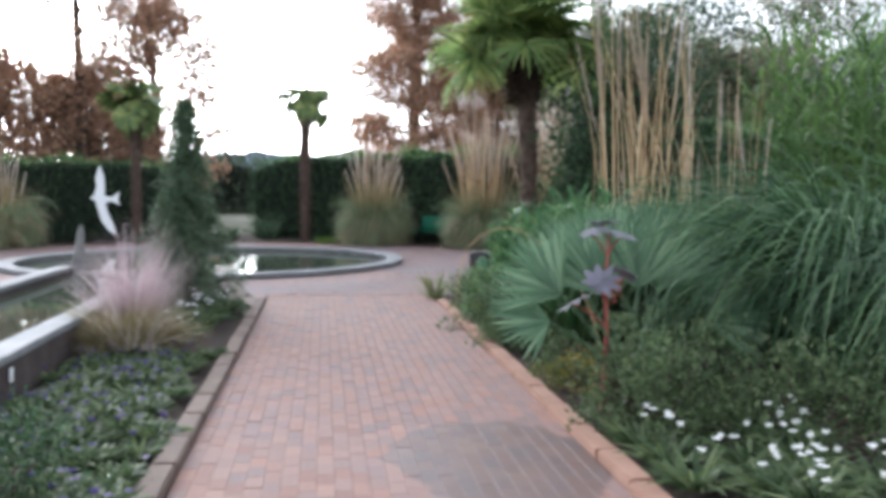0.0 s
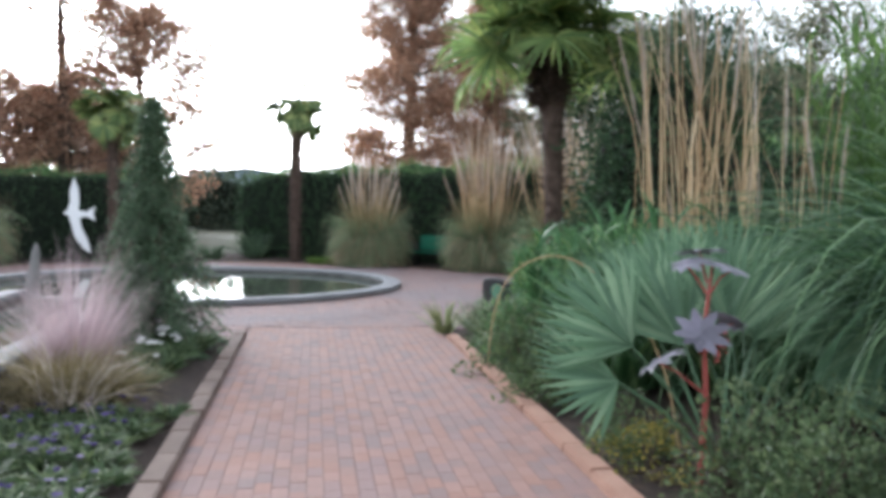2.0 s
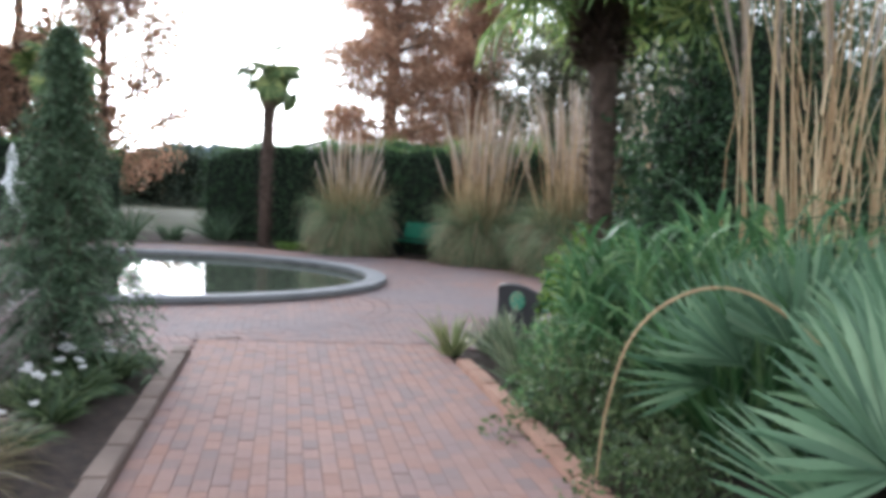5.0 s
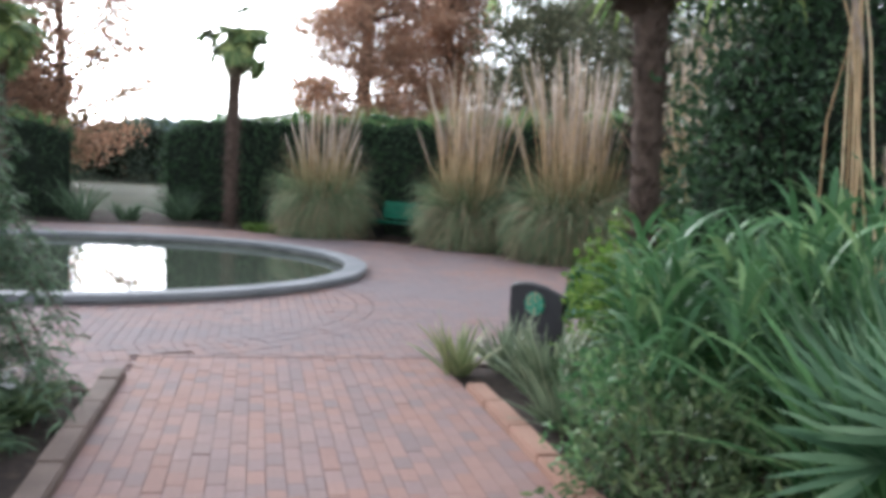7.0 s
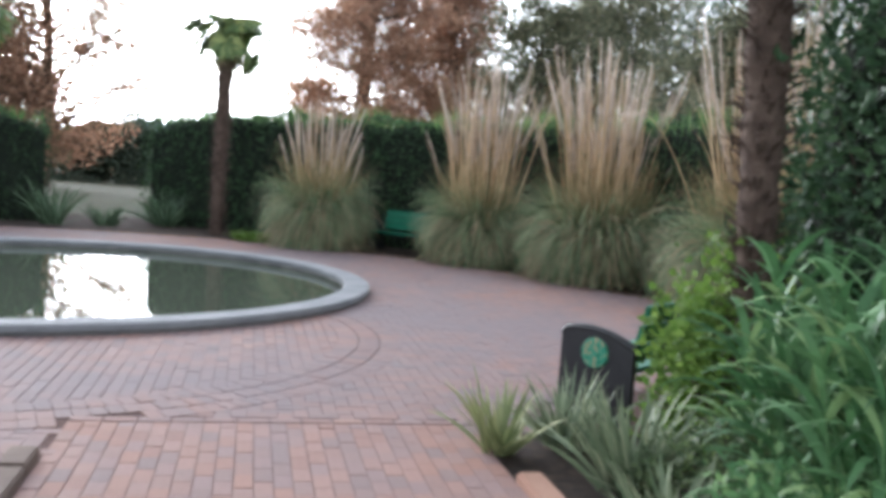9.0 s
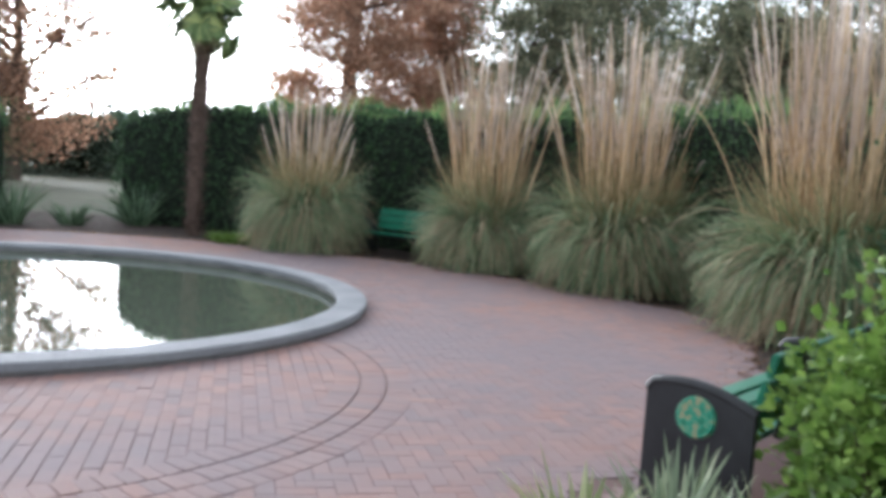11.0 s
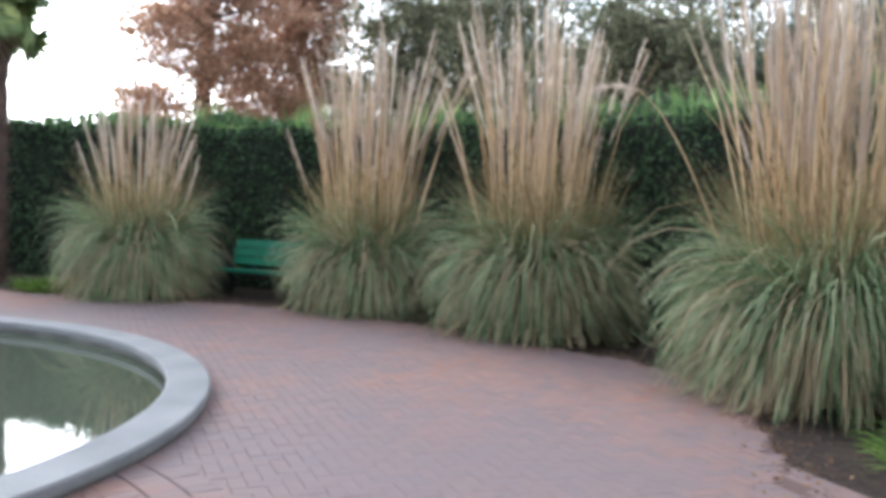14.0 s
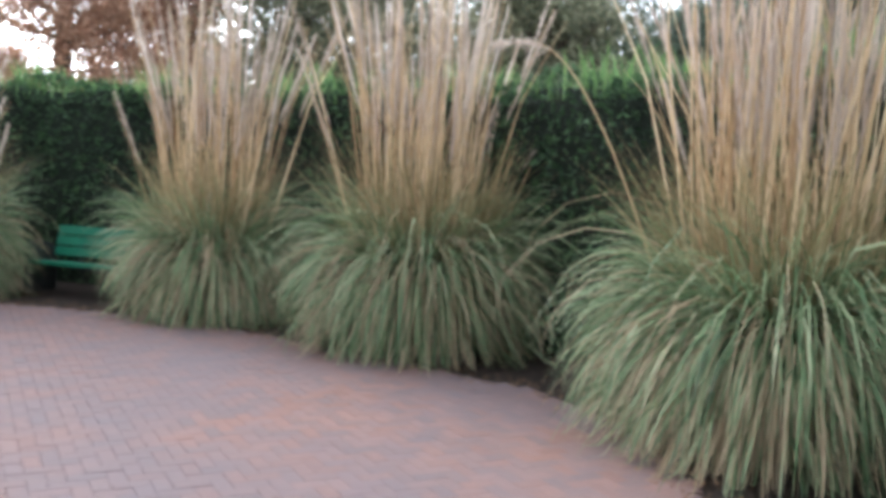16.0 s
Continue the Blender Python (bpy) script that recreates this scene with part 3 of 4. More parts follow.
def broad_tree(name, label, x, y, h, r, base, n, mat, size, limbs=16, shape="round", trunk_r=0.25, z_base=-0.06, bare=0.0, cat="tree", clump=0.12):
    """A trunk, limbs and twig ends, with leaves gathered round the twigs so that gaps stay between them."""
    t = thing(name, label, cat, x, y, z_base)
    wob = rng.normal(0, 0.02 * h, (5, 3)) * np.array([1, 1, 0])
    tp = np.array([(0, 0, 0), (0, 0, 0.3 * h), (0, 0, 0.55 * h), (0, 0, 0.8 * h), (0, 0, 0.98 * h)]) + wob * np.array([[0], [0.3], [0.6], [0.8], [0.8]])
    part("trunk", mesh_of("trunk", *tube(tp, trunk_r * np.array([1.2, 0.85, 0.6, 0.35, 0.06]), 9), "wood", True), t)
    tips, twigs = [], []
    for i in range(limbs):
        f = base + (0.97 - base) * (i + rng.uniform(0, 1)) / limbs
        z = f * h
        start = np.array([np.interp(z, tp[:, 2], tp[:, 0]), np.interp(z, tp[:, 2], tp[:, 1]), z])
        g = (f - base) / (1 - base)
        reach = r * ((1 - g) ** 0.75 * 0.95 + 0.06 if shape == "cone" else (0.35 + 0.65 * math.sin(math.pi * min(1, 0.18 + 0.82 * g)))) * rng.uniform(0.75, 1.1)
        az = i * 2.399 + rng.normal(0, 0.3)
        rise = 0.15 * reach if shape == "cone" else 0.55 * reach
        end = start + np.array([math.cos(az) * reach, math.sin(az) * reach, rise])
        mid = (start + end) / 2 + rng.normal(0, 0.06 * reach, 3)
        br = []
        br.append(tube([start, mid, end], [trunk_r * 0.32 * (1 - 0.6 * g), trunk_r * 0.2 * (1 - 0.6 * g), 0.012], 5))
        for s in range(8):
            k = rng.uniform(0.3, 1.0)
            o = start + (end - start) * k
            e2 = o + rng.normal(0, 1, 3) * reach * np.array([0.22, 0.22, 0.15])
            twigs.append(tube([o, (o + e2) / 2 + rng.normal(0, 0.03 * reach, 3), e2], [0.03, 0.02, 0.008], 4))
            tips += [o * (1 - w) + e2 * w for w in (0.4, 0.75, 1.0)]
        part("limb", mesh_of("limb", *join(br), "wood"), t)
    part("twig", mesh_of("twig", *join(twigs), "wood"), t, "", "stuff")
    if n:
        tips = np.array(tips)
        keep = rng.uniform(0, 1, len(tips)) > bare
        tips = tips[keep]
        p = tips[rng.integers(0, len(tips), n)] + rng.normal(0, 1, (n, 3)) * np.array([clump, clump, clump * 0.65]) * r
        part("crown", mesh_of("crown", *leaves(p, size * rng.uniform(0.6, 1.4, n), 0.5), mat), t, "", "stuff")
    return t


def hedge_run(name, label, pts, h, width, per_m=1700, shoots=0):
    """A clipped hedge along a line of points: a filler mass in the colour of inner shade, with a skin of leaves over an
    uneven surface.
    """
    pts = np.asarray(pts, float)
    t = thing(name, label, "hedge", pts[0, 0], pts[0, 1])
    o = np.array([pts[0, 0], pts[0, 1]])
    seg = np.linalg.norm(np.diff(pts, axis=0), axis=1)
    total = seg.sum()
    s_at = np.concatenate([[0], np.cumsum(seg)])

    def at(s):
        c = np.stack([np.interp(s, s_at, pts[:, 0]), np.interp(s, s_at, pts[:, 1])], -1)
        c2 = np.stack([np.interp(s + 0.3, s_at, pts[:, 0]), np.interp(s + 0.3, s_at, pts[:, 1])], -1)
        c1 = np.stack([np.interp(s - 0.3, s_at, pts[:, 0]), np.interp(s - 0.3, s_at, pts[:, 1])], -1)
        d = c2 - c1
        d /= np.linalg.norm(d, axis=-1, keepdims=True) + 1e-9
        return c, d
    k = int(total / 0.5) + 2
    ss = np.linspace(0, total, k)
    c, d = at(ss)
    nrm = np.stack([-d[:, 1], d[:, 0]], -1)
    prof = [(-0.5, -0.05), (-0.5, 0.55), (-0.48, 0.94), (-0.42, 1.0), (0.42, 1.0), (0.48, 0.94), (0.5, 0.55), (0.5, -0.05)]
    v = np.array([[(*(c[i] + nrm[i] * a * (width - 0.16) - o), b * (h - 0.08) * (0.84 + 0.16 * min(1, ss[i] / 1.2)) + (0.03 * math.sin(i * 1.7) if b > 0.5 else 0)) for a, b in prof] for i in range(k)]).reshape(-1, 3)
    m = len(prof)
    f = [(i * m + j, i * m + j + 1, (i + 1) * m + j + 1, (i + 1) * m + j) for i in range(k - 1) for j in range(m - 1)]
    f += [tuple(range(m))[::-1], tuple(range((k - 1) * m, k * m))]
    part("inner_growth", mesh_of("inner_growth", v, f, "foliage_shade"), t)
    n = int(total * per_m)
    s = rng.uniform(-0.1, total + 0.1, n)
    c, d = at(np.clip(s, 0, total))
    c = c + d * (s - np.clip(s, 0, total))[:, None]
    nrm = np.stack([-d[:, 1], d[:, 0]], -1)
    girth = rng.uniform(0, 1, n) * (2 * h + width)
    side = np.where(girth < h, -0.5, np.where(girth < h + width, (girth - h) / width - 0.5, 0.5))
    z = np.where(girth < h, girth, np.where(girth < h + width, h, 2 * h + width - girth))
    ends = rng.uniform(0, 1, n) < 0.06
    side = np.where(ends, rng.uniform(-0.5, 0.5, n), side)
    z = np.where(ends, rng.uniform(0, h, n), z)
    e = rng.uniform(0, 1, n) < 0.5
    cc, dd = at(np.where(e, 0.0, total))
    c = np.where(ends[:, None], cc + dd * np.where(e, -0.02, 0.02)[:, None], c)
    lump = 0.07 * np.sin(s * 2.3 + z * 1.9) + 0.05 * np.sin(s * 5.1 - z * 4.2) + rng.normal(0, 0.04, n)
    out = np.where(np.abs(side) > 0.49, np.sign(side) * lump, 0)
    z = np.where(np.abs(side) < 0.49, z + lump, np.minimum(z, h - 0.02))
    z = np.where((np.abs(side) > 0.4) & (z > h - 0.15), z - 0.07, z)
    z = z * (0.84 + 0.16 * np.clip(s / 1.2, 0, 1))
    xy = c + nrm * (side * width + out)[:, None] - o
    p = np.c_[xy, np.maximum(z, 0.02)]
    nn = np.c_[nrm * (side * 2)[:, None], np.where(z > h - 0.1, 1.0, 0.1)]
    part("foliage", mesh_of("foliage", *leaves(p, rng.uniform(0.05, 0.11, n), 0.5, nn, 0.8), "hedge"), t)
    if shoots:
        q = int(total * shoots)
        s = rng.uniform(0, total, q)
        c, d = at(s)
        nrm = np.stack([-d[:, 1], d[:, 0]], -1)
        p = np.c_[c + nrm * rng.uniform(-0.45, 0.45, q)[:, None] * width - o, np.full(q, h - 0.2)]
        part("young_growth", mesh_of("young_growth", *ribbons(p, rng.uniform(0, 6.28, q), radians(85), rng.uniform(0.3, 0.75, q) * (0.55 + 0.45 * np.sin(s * 1.3) ** 2) * np.clip(0.45 + s / 6, 0.45, 1), 0.04, 0.7, 4, 0.8, 0.6), "shoot"), t,
             "light green unclipped young shoots", "stuff")
    return t


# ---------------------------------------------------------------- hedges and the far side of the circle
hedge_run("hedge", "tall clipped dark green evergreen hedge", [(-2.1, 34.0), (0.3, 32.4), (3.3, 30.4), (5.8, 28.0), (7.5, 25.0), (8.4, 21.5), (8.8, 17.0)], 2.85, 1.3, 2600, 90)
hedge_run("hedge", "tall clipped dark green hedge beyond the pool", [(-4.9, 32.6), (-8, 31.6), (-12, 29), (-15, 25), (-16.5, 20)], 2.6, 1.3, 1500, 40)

pampas(1.6, 28.2, 0.66, 1.45, 3.1, 1700, 52)
pampas(4.6, 26.15, 0.7, 1.42, 3.95, 1900, 72)
pampas(6.2, 23.8, 0.98, 1.5, 3.95, 2300, 86)
big_clump = pampas(7.05, 19.8, 1.0, 1.5, 4.0, 2900, 112)
# one pale plume that hangs out over the hedge side
bow = np.array([(-0.4, 0.3, 0.0), (-0.95, 0.6, 1.7), (-1.3, 0.82, 2.5), (-1.55, 0.98, 2.78), (-1.8, 1.12, 2.72)])
for _ in range(3):
    bow = np.concatenate([bow[:1], np.stack([0.75 * bow[:-1] + 0.25 * bow[1:], 0.25 * bow[:-1] + 0.75 * bow[1:]], 1).reshape(-1, 3), bow[-1:]])
part("bowed_stalk", mesh_of("bowed_stalk", *tube(bow, np.linspace(0.009, 0.003, len(bow)), 5), "tan"), big_clump)
tip = bow[-14:][rng.integers(0, 14, 160)]
part("bowed_plume", mesh_of("bowed_plume", *ribbons(tip, np.full(160, 2.58) + rng.normal(0, 0.7, 160), rng.uniform(-0.5, 0.5, 160), rng.uniform(0.06, 0.14, 160), 0.01, 0.9, 3), "plume"), big_clump, "pale drooping seed plume", "stuff")
pampas(-9.4, 27.6, 1.1, 1.4, 2.7, 1300, 34)

palm_tree(-0.6, 30.3, 4.75, 0.155, 1.3, 22, "slim windmill palm with fan leaves before the hedge", 5, (0.06, 0), -42, (0.5, 0.8, 1.2), (0.35, 0.66), 0.4, 0.0, 20, wide=0.18, leaf="palm_far", tilt=52)
palm_tree(-5.7, 29.0, 4.4, 0.13, 1.35, 20, "slim windmill palm on the far side of the pool", 4, (0, 0), -42, (0.5, 0.8, 1.2), (0.35, 0.66), 0.42, 0.0, 20, wide=0.18, leaf="palm_far", tilt=52)
palm_tree(3.15, 13.65, 3.95, 0.1, 1.6, 56, "thick-crowned windmill palm beside the bench", 0, (-0.12, 0), -14, (0.4, 0.7, 1.1), (0.4, 0.72), 0.48, 1.0, 28, 1.5, 0.07, tilt=38)

for bx, by, bh in ((-1.9, 32.3, 1.0), (-4.3, 31.0, 1.05), (-3.2, 31.6, 0.5)):
    grass_clump("yucca", "dark spiky yucca by the hedge opening", bx, by, 0.5, bh, 90, "conifer", 0.05, (0.3, 1.0), 75, 4, "yucca", 0.9)
grass_clump("ground_cover", "low light green ground cover before the hedge", 0.35, 29.0, 0.9, 0.28, 400, "lime", 0.04, (0.6, 1.5), 65, 3, "ground cover", 0.9, 0.4)
grass_clump("ground_cover", "bright green strappy leaves beside the paving", 5.9, 17.5, 0.7, 0.42, 260, "lime", 0.035, (0.8, 1.8), 70, 4, "ground cover", 0.9, 0.4)


# ---------------------------------------------------------------- benches
def bench(x, y, rz, label, length=2.05):
    """Origin under the middle of the seat; it faces -y."""
    t = thing("bench", label, "bench", x, y, 0, rz, group="garden benches")
    for s in (-1, 1):
        bm = bmesh.new()
        arc = [(-0.31, 0.0), (-0.31, 0.58)]
        arc += [(-0.31 + 0.58 * f, 0.58 + 0.075 * math.sin(math.pi * (0.18 + 0.72 * f)) - 0.05 * f * f) for f in np.linspace(0.06, 1, 9)]
        arc += [(0.27, 0.0)]
        a = [bm.verts.new((s * length / 2 - 0.025, yy, zz)) for yy, zz in arc]
        b = [bm.verts.new((s * length / 2 + 0.025, yy, zz)) for yy, zz in arc]
        bm.faces.new(a), bm.faces.new(b[::-1])
        for i in range(len(arc)):
            j = (i + 1) % len(arc)
            bm.faces.new((a[j], a[i], b[i], b[j]))
        bmesh.ops.recalc_face_normals(bm, faces=bm.faces)
        pan = part("end_panel", from_bm("end_panel", bm, "iron"), t, "black cast end panel with rounded top")
        part("arm_cap", mesh_of("arm_cap", *tube([(s * length / 2, yy, zz + 0.005) for yy, zz in arc[1:-1]], 0.032, 8), "iron", True), pan)
        bm = bmesh.new()
        bmesh.ops.create_cone(bm, cap_ends=True, segments=32, radius1=0.11, radius2=0.1, depth=0.016)
        bmesh.ops.transform(bm, matrix=pose(s * (length / 2 + 0.032), -0.03, 0.49, 0, 90 * s, 0), verts=bm.verts)
        part("emblem", from_bm("emblem", bm, "emblem"), pan, "round green moulded leaf emblem")
    for i in range(4):
        part("seat_slat", from_bm("seat_slat", box(0, -0.27 + i * 0.135, 0.415 - 0.012 * i, length - 0.06, 0.125, 0.04, 0.008), "bench"), t)
    for i in range(3):
        bmx = box(0, 0, 0, length - 0.06, 0.04, 0.125, 0.008)
        bmesh.ops.transform(bmx, matrix=pose(0, 0.24 + 0.035 * i, 0.53 + 0.14 * i, -12), verts=bmx.verts)
        part("back_slat", from_bm("back_slat", bmx, "bench"), t)
    for s in (-0.6, 0.6):
        bmx = box(0, 0, 0, 0.06, 0.05, 0.52, 0.006)
        bmesh.ops.transform(bmx, matrix=pose(s, 0.30, 0.62, -12), verts=bmx.verts)
        part("back_post", from_bm("back_post", bmx, "iron"), t)
    part("cross_rail", from_bm("cross_rail", box(0, 0.0, 0.35, length - 0.06, 0.06, 0.05, 0.005), "iron"), t)
    return t


bench(3.65, 27.85, -43, "green slatted bench with black ends before the hedge")
bench(3.43, 15.28, -142, "green slatted bench with black end panels and emblem")

# ---------------------------------------------------------------- the sculpture
bird = thing("bird_sculpture", "white metal gull in flight on a thin pole", "sculpture", -6.75, 29.0)
sp = [(0.0, 1.08, 0.16), (0.28, 1.02, 0.15), (0.6, 0.98, 0.10), (0.95, 0.82, 0.015)]
bm = bmesh.new()
out = [(-0.33, 1.42), (-0.2, 1.5), (-0.12, 1.75), (-0.14, 2.05), (-0.02, 2.42), (0.1, 2.1), (0.12, 1.75), (0.09, 1.5), (0.32, 1.46), (0.56, 1.62), (0.5, 1.4), (0.56, 1.2),
       (0.32, 1.33), (0.12, 1.28), (0.2, 0.95), (0.36, 0.62), (0.42, 0.28), (0.2, 0.45), (0.0, 0.75), (-0.1, 1.1), (-0.16, 1.34)]
fr = [bm.verts.new((x, -0.03, z)) for x, z in out]
bk = [bm.verts.new((x, 0.03, z)) for x, z in out]
bm.faces.new(fr), bm.faces.new(bk[::-1])
for i in range(len(out)):
    bm.faces.new((fr[i - 1], bk[i - 1], bk[i], fr[i]))
bmesh.ops.recalc_face_normals(bm, faces=bm.faces)
part("gull", from_bm("gull", bm, "metal"), bird)
part("pole", mesh_of("pole", *tube([(0.05, 0.06, -0.02), (0.05, 0.06, 1.3)], 0.018, 8), "iron"), bird, "thin dark pole")
post = thing("finial_post", "weathered dark leaning post at the channel's corner", "post", -4.05, 15.95)
part("shaft", mesh_of("shaft", *tube([(-0.08, 0, -0.02), (-0.05, 0, 0.4), (0.0, 0, 0.95), (0.01, 0, 1.08)], [0.14, 0.1, 0.06, 0.02], 10), "stone_dark"), post)

sign = thing("plant_label", "small white label fixed to the channel's stone wall", "label", -2.41, 7.35, 0.24)
part("plate", from_bm("plate", box(0.004, 0, 0, 0.008, 0.07, 0.11, 0.002), "metal"), sign)
part("peg", from_bm("peg", box(0.003, 0, -0.16, 0.006, 0.012, 0.2, 0.001), "iron"), sign)

# ---------------------------------------------------------------- the flower bed by the path
dwarf = thing("weeping_cedar", "weeping evergreen cedar with drooping needled branches", "conifer", -1.88, 13.0)
part("trunk", mesh_of("trunk", *tube([(0, 0, -0.02), (0.03, 0, 1.2), (-0.02, 0, 2.2), (0.05, 0.02, 2.88)], [0.06, 0.05, 0.03, 0.008], 8), "wood"), dwarf)
pp, ps_ = [], []
for i in range(120):
    z = 0.15 + 2.7 * (i / 120)
    reach = (0.92 * (1 - (z / 2.95)) ** 0.95 + 0.04) * (1 + 0.3 * math.sin(i * 0.42)) * rng.uniform(0.75, 1.2)
    az = i * 2.399 + rng.normal(0, 0.3)
    tip = np.array([math.cos(az) * reach, math.sin(az) * reach, z - 0.5 * reach])
    mid = np.array([math.cos(az) * reach * 0.6, math.sin(az) * reach * 0.6, z + 0.06])
    ps_.append(tube([(0, 0, z), mid, tip], [0.01, 0.007, 0.003], 4))
    f = rng.uniform(0.15, 1, (150, 1))
    pp.append(np.where(f < 0.6, mid * f / 0.6 + np.array([0, 0, z]) * (1 - f / 0.6), mid + (tip - mid) * (f - 0.6) / 0.4) + rng.normal(0, 0.04, (150, 3)))
part("branch", mesh_of("branch", *join(ps_), "wood"), dwarf, "", "stuff")
pp = np.concatenate(pp)
pp[:, 2] = np.maximum(pp[:, 2], 0.03)
part("needles", mesh_of("needles", *ribbons(pp, rng.uniform(0, 6.28, len(pp)), radians(-10), rng.uniform(0.08, 0.2, len(pp)) * (1.15 - 0.27 * pp[:, 2]), 0.02, 1.2, 3), "conifer"), dwarf, "", "stuff")

grass_clump("muhly_grass", "pink hazy muhly grass in seed", -2.08, 10.2, 0.34, 0.92, 1300, "muhly", 0.0045, (0.2, 1.0), 86, 5, spread=0.7, n_lock=26)
grass_clump("fountain_grass", "straw-coloured fine fountain grass", -2.1, 9.6, 0.5, 0.62, 1400, "straw", 0.007, (0.8, 2.0), 78, 5, spread=0.9)
grass_clump("fountain_grass", "straw-coloured fine fountain grass", -1.72, 9.55, 0.32, 0.5, 800, "straw", 0.007, (0.8, 2.0), 78, 5, spread=0.9)

grass_clump("seed_grass", "pale bleached seed stalks among the fountain grass", -1.9, 9.35, 0.4, 0.62, 130, "plume", 0.012, (0.6, 1.8), 78, 5, spread=0.9)


def flower_patch(name, label, x0, x1, y0, y1, plants, leaf, petal, bloom, h=0.18, blooms=3, petal_n=5, group=""):
    """Separate bedding plants, each with its leaves and its blooms."""
    kinds = []
    for k in range(4):
        t = thing(name, label, "flowers", 0, 0, 0, group=group)
        n = 80
        p, a, q = disc_points(n, 0.09)
        part("foliage", mesh_of("foliage", *ribbons(p + np.array([0, 0, 0.01]), a, radians(65) - q * 0.6, rng.uniform(0.6, 1.3, n) * h, 0.032, rng.uniform(0.4, 1.4, n), 3, 0.5, 0.5, 0.6), leaf), t, "", "stuff")
        for b in range(blooms):
            c = np.array([rng.normal(0, 0.07), rng.normal(0, 0.07), h * rng.uniform(0.85, 1.25)])
            m = petal_n
            az = np.arange(m) * 2 * math.pi / m + rng.uniform(0, 1)
            part("bloom", mesh_of("bloom", *ribbons(np.tile(c, (m, 1)), az, rng.uniform(0.2, 1.2), bloom * rng.uniform(0.8, 1.1, m), bloom * 0.95, 0.5, 3, 0.2, 0.3, 0.9), petal), t)
        kinds.append(t)
    for i in range(plants):
        m = pose(rng.uniform(x0, x1), rng.uniform(y0, y1), 0, 0, 0, rng.uniform(0, 360))
        if i < 4:
            kinds[i].matrix_basis = m
        else:
            copy_thing(kinds[i % 4], m)


flower_patch("pansy", "violet pansy with fresh green leaves in the bed", -2.25, -1.1, 4.6, 9.2, 150, "shrub", "violet", 0.032, 0.15, 1, group="pansies")
flower_patch("white_impatiens", "white flowering bedding plant in dark mulch", -1.9, -1.3, 10.4, 13.1, 22, "shrub", "white", 0.046, 0.24, 2, group="white flowers")
flower_patch("white_impatiens", "white flowering bedding plant in dark mulch", 1.95, 3.1, 3.9, 5.6, 18, "shrub", "white", 0.036, 0.26, 3, group="white flowers")
shrub("boxwood", "small dark clipped boxwood at the bed's end", -1.75, 4.8, 0.42, 0.42, 0.62, 1800, "holly", 0.04)

# ---------------------------------------------------------------- the shrub bed
# purple castor plant
cast = thing("castor_plant", "purple-leaved castor plant with red stems", "castor plant", 2.13, 6.72)
star = mesh_of("star_leaf", *ribbons(np.zeros((9, 3)), np.arange(9) * 2 * math.pi / 9.6, 0.15, np.array([0.12, 0.17, 0.21, 0.23, 0.24, 0.23, 0.21, 0.17, 0.12]) * 0.85, 0.07, 0.7, 4, 0.15, 0.5, 0.7), "castor")
part("stem", mesh_of("stem", *tube([(0, 0, -0.02), (0.03, 0, 0.6), (0.02, 0.02, 1.0), (0.05, 0, 1.36)], [0.02, 0.017, 0.013, 0.008], 6), "red"), cast, "upright red stem")
for k, (lx, ly, lz, tilt, az) in enumerate(((-0.07, -0.12, 0.98, 50, 250), (-0.12, -0.02, 1.36, 15, 200), (0.14, -0.05, 1.33, 20, 320), (0.03, 0.12, 1.42, 10, 90),
                                       (0.22, 0.08, 1.02, 30, 20), (-0.22, 0.1, 0.8, 30, 160))):
    st = part("leaf_stalk", mesh_of("leaf_stalk", *tube([(0.02, 0, lz - 0.16), (lx * 0.6, ly * 0.6, lz - 0.04), (lx, ly, lz)], [0.008, 0.007, 0.005], 5), "red"), cast)
    b = part("star_leaf", star, st)
    b.matrix_basis = pose(lx, ly, lz, 0, tilt, az)
part("seed_pod", mesh_of("seed_pod", *leaves(np.array([0.06, -0.04, 0.92]) + rng.normal(0, 0.035, (70, 3)), 0.035, 0.8), "red"), cast, "spiky red seed pods", "stuff")


def palmetto(x, y, fans, label, radius=0.66):
    """fans: where each blade springs from, and the way it points."""
    t = thing("palmetto", label, "palmetto", x, y)
    bl = [fan_leaf(radius, 22, d, 0.045, 0.02, 1.08, "palmetto") for d in (0.12, 0.22, 0.4)]
    for i, (fx, fy, fz, az, el) in enumerate(fans):
        a, e = radians(az), radians(el)
        end = np.array([fx, fy, fz])
        st = part("leaf_stalk", mesh_of("leaf_stalk", *tube([(0, 0, -0.02), end * 0.55 + np.array([0, 0, 0.06]), end], [0.014, 0.011, 0.008], 5), "palmetto"), t)
        b = part("fan_blade", bl[i % 3], st)
        xd = Vector((math.cos(e) * math.cos(a), math.cos(e) * math.sin(a), math.sin(e)))
        nz = Vector((rng.normal(-0.3, 0.3), -1.0, rng.normal(1.1, 0.35)))
        yd = nz.cross(xd).normalized()
        b.matrix_basis = Matrix.Translation(end) @ Matrix((xd, yd, xd.cross(yd))).transposed().to_4x4()
    return t


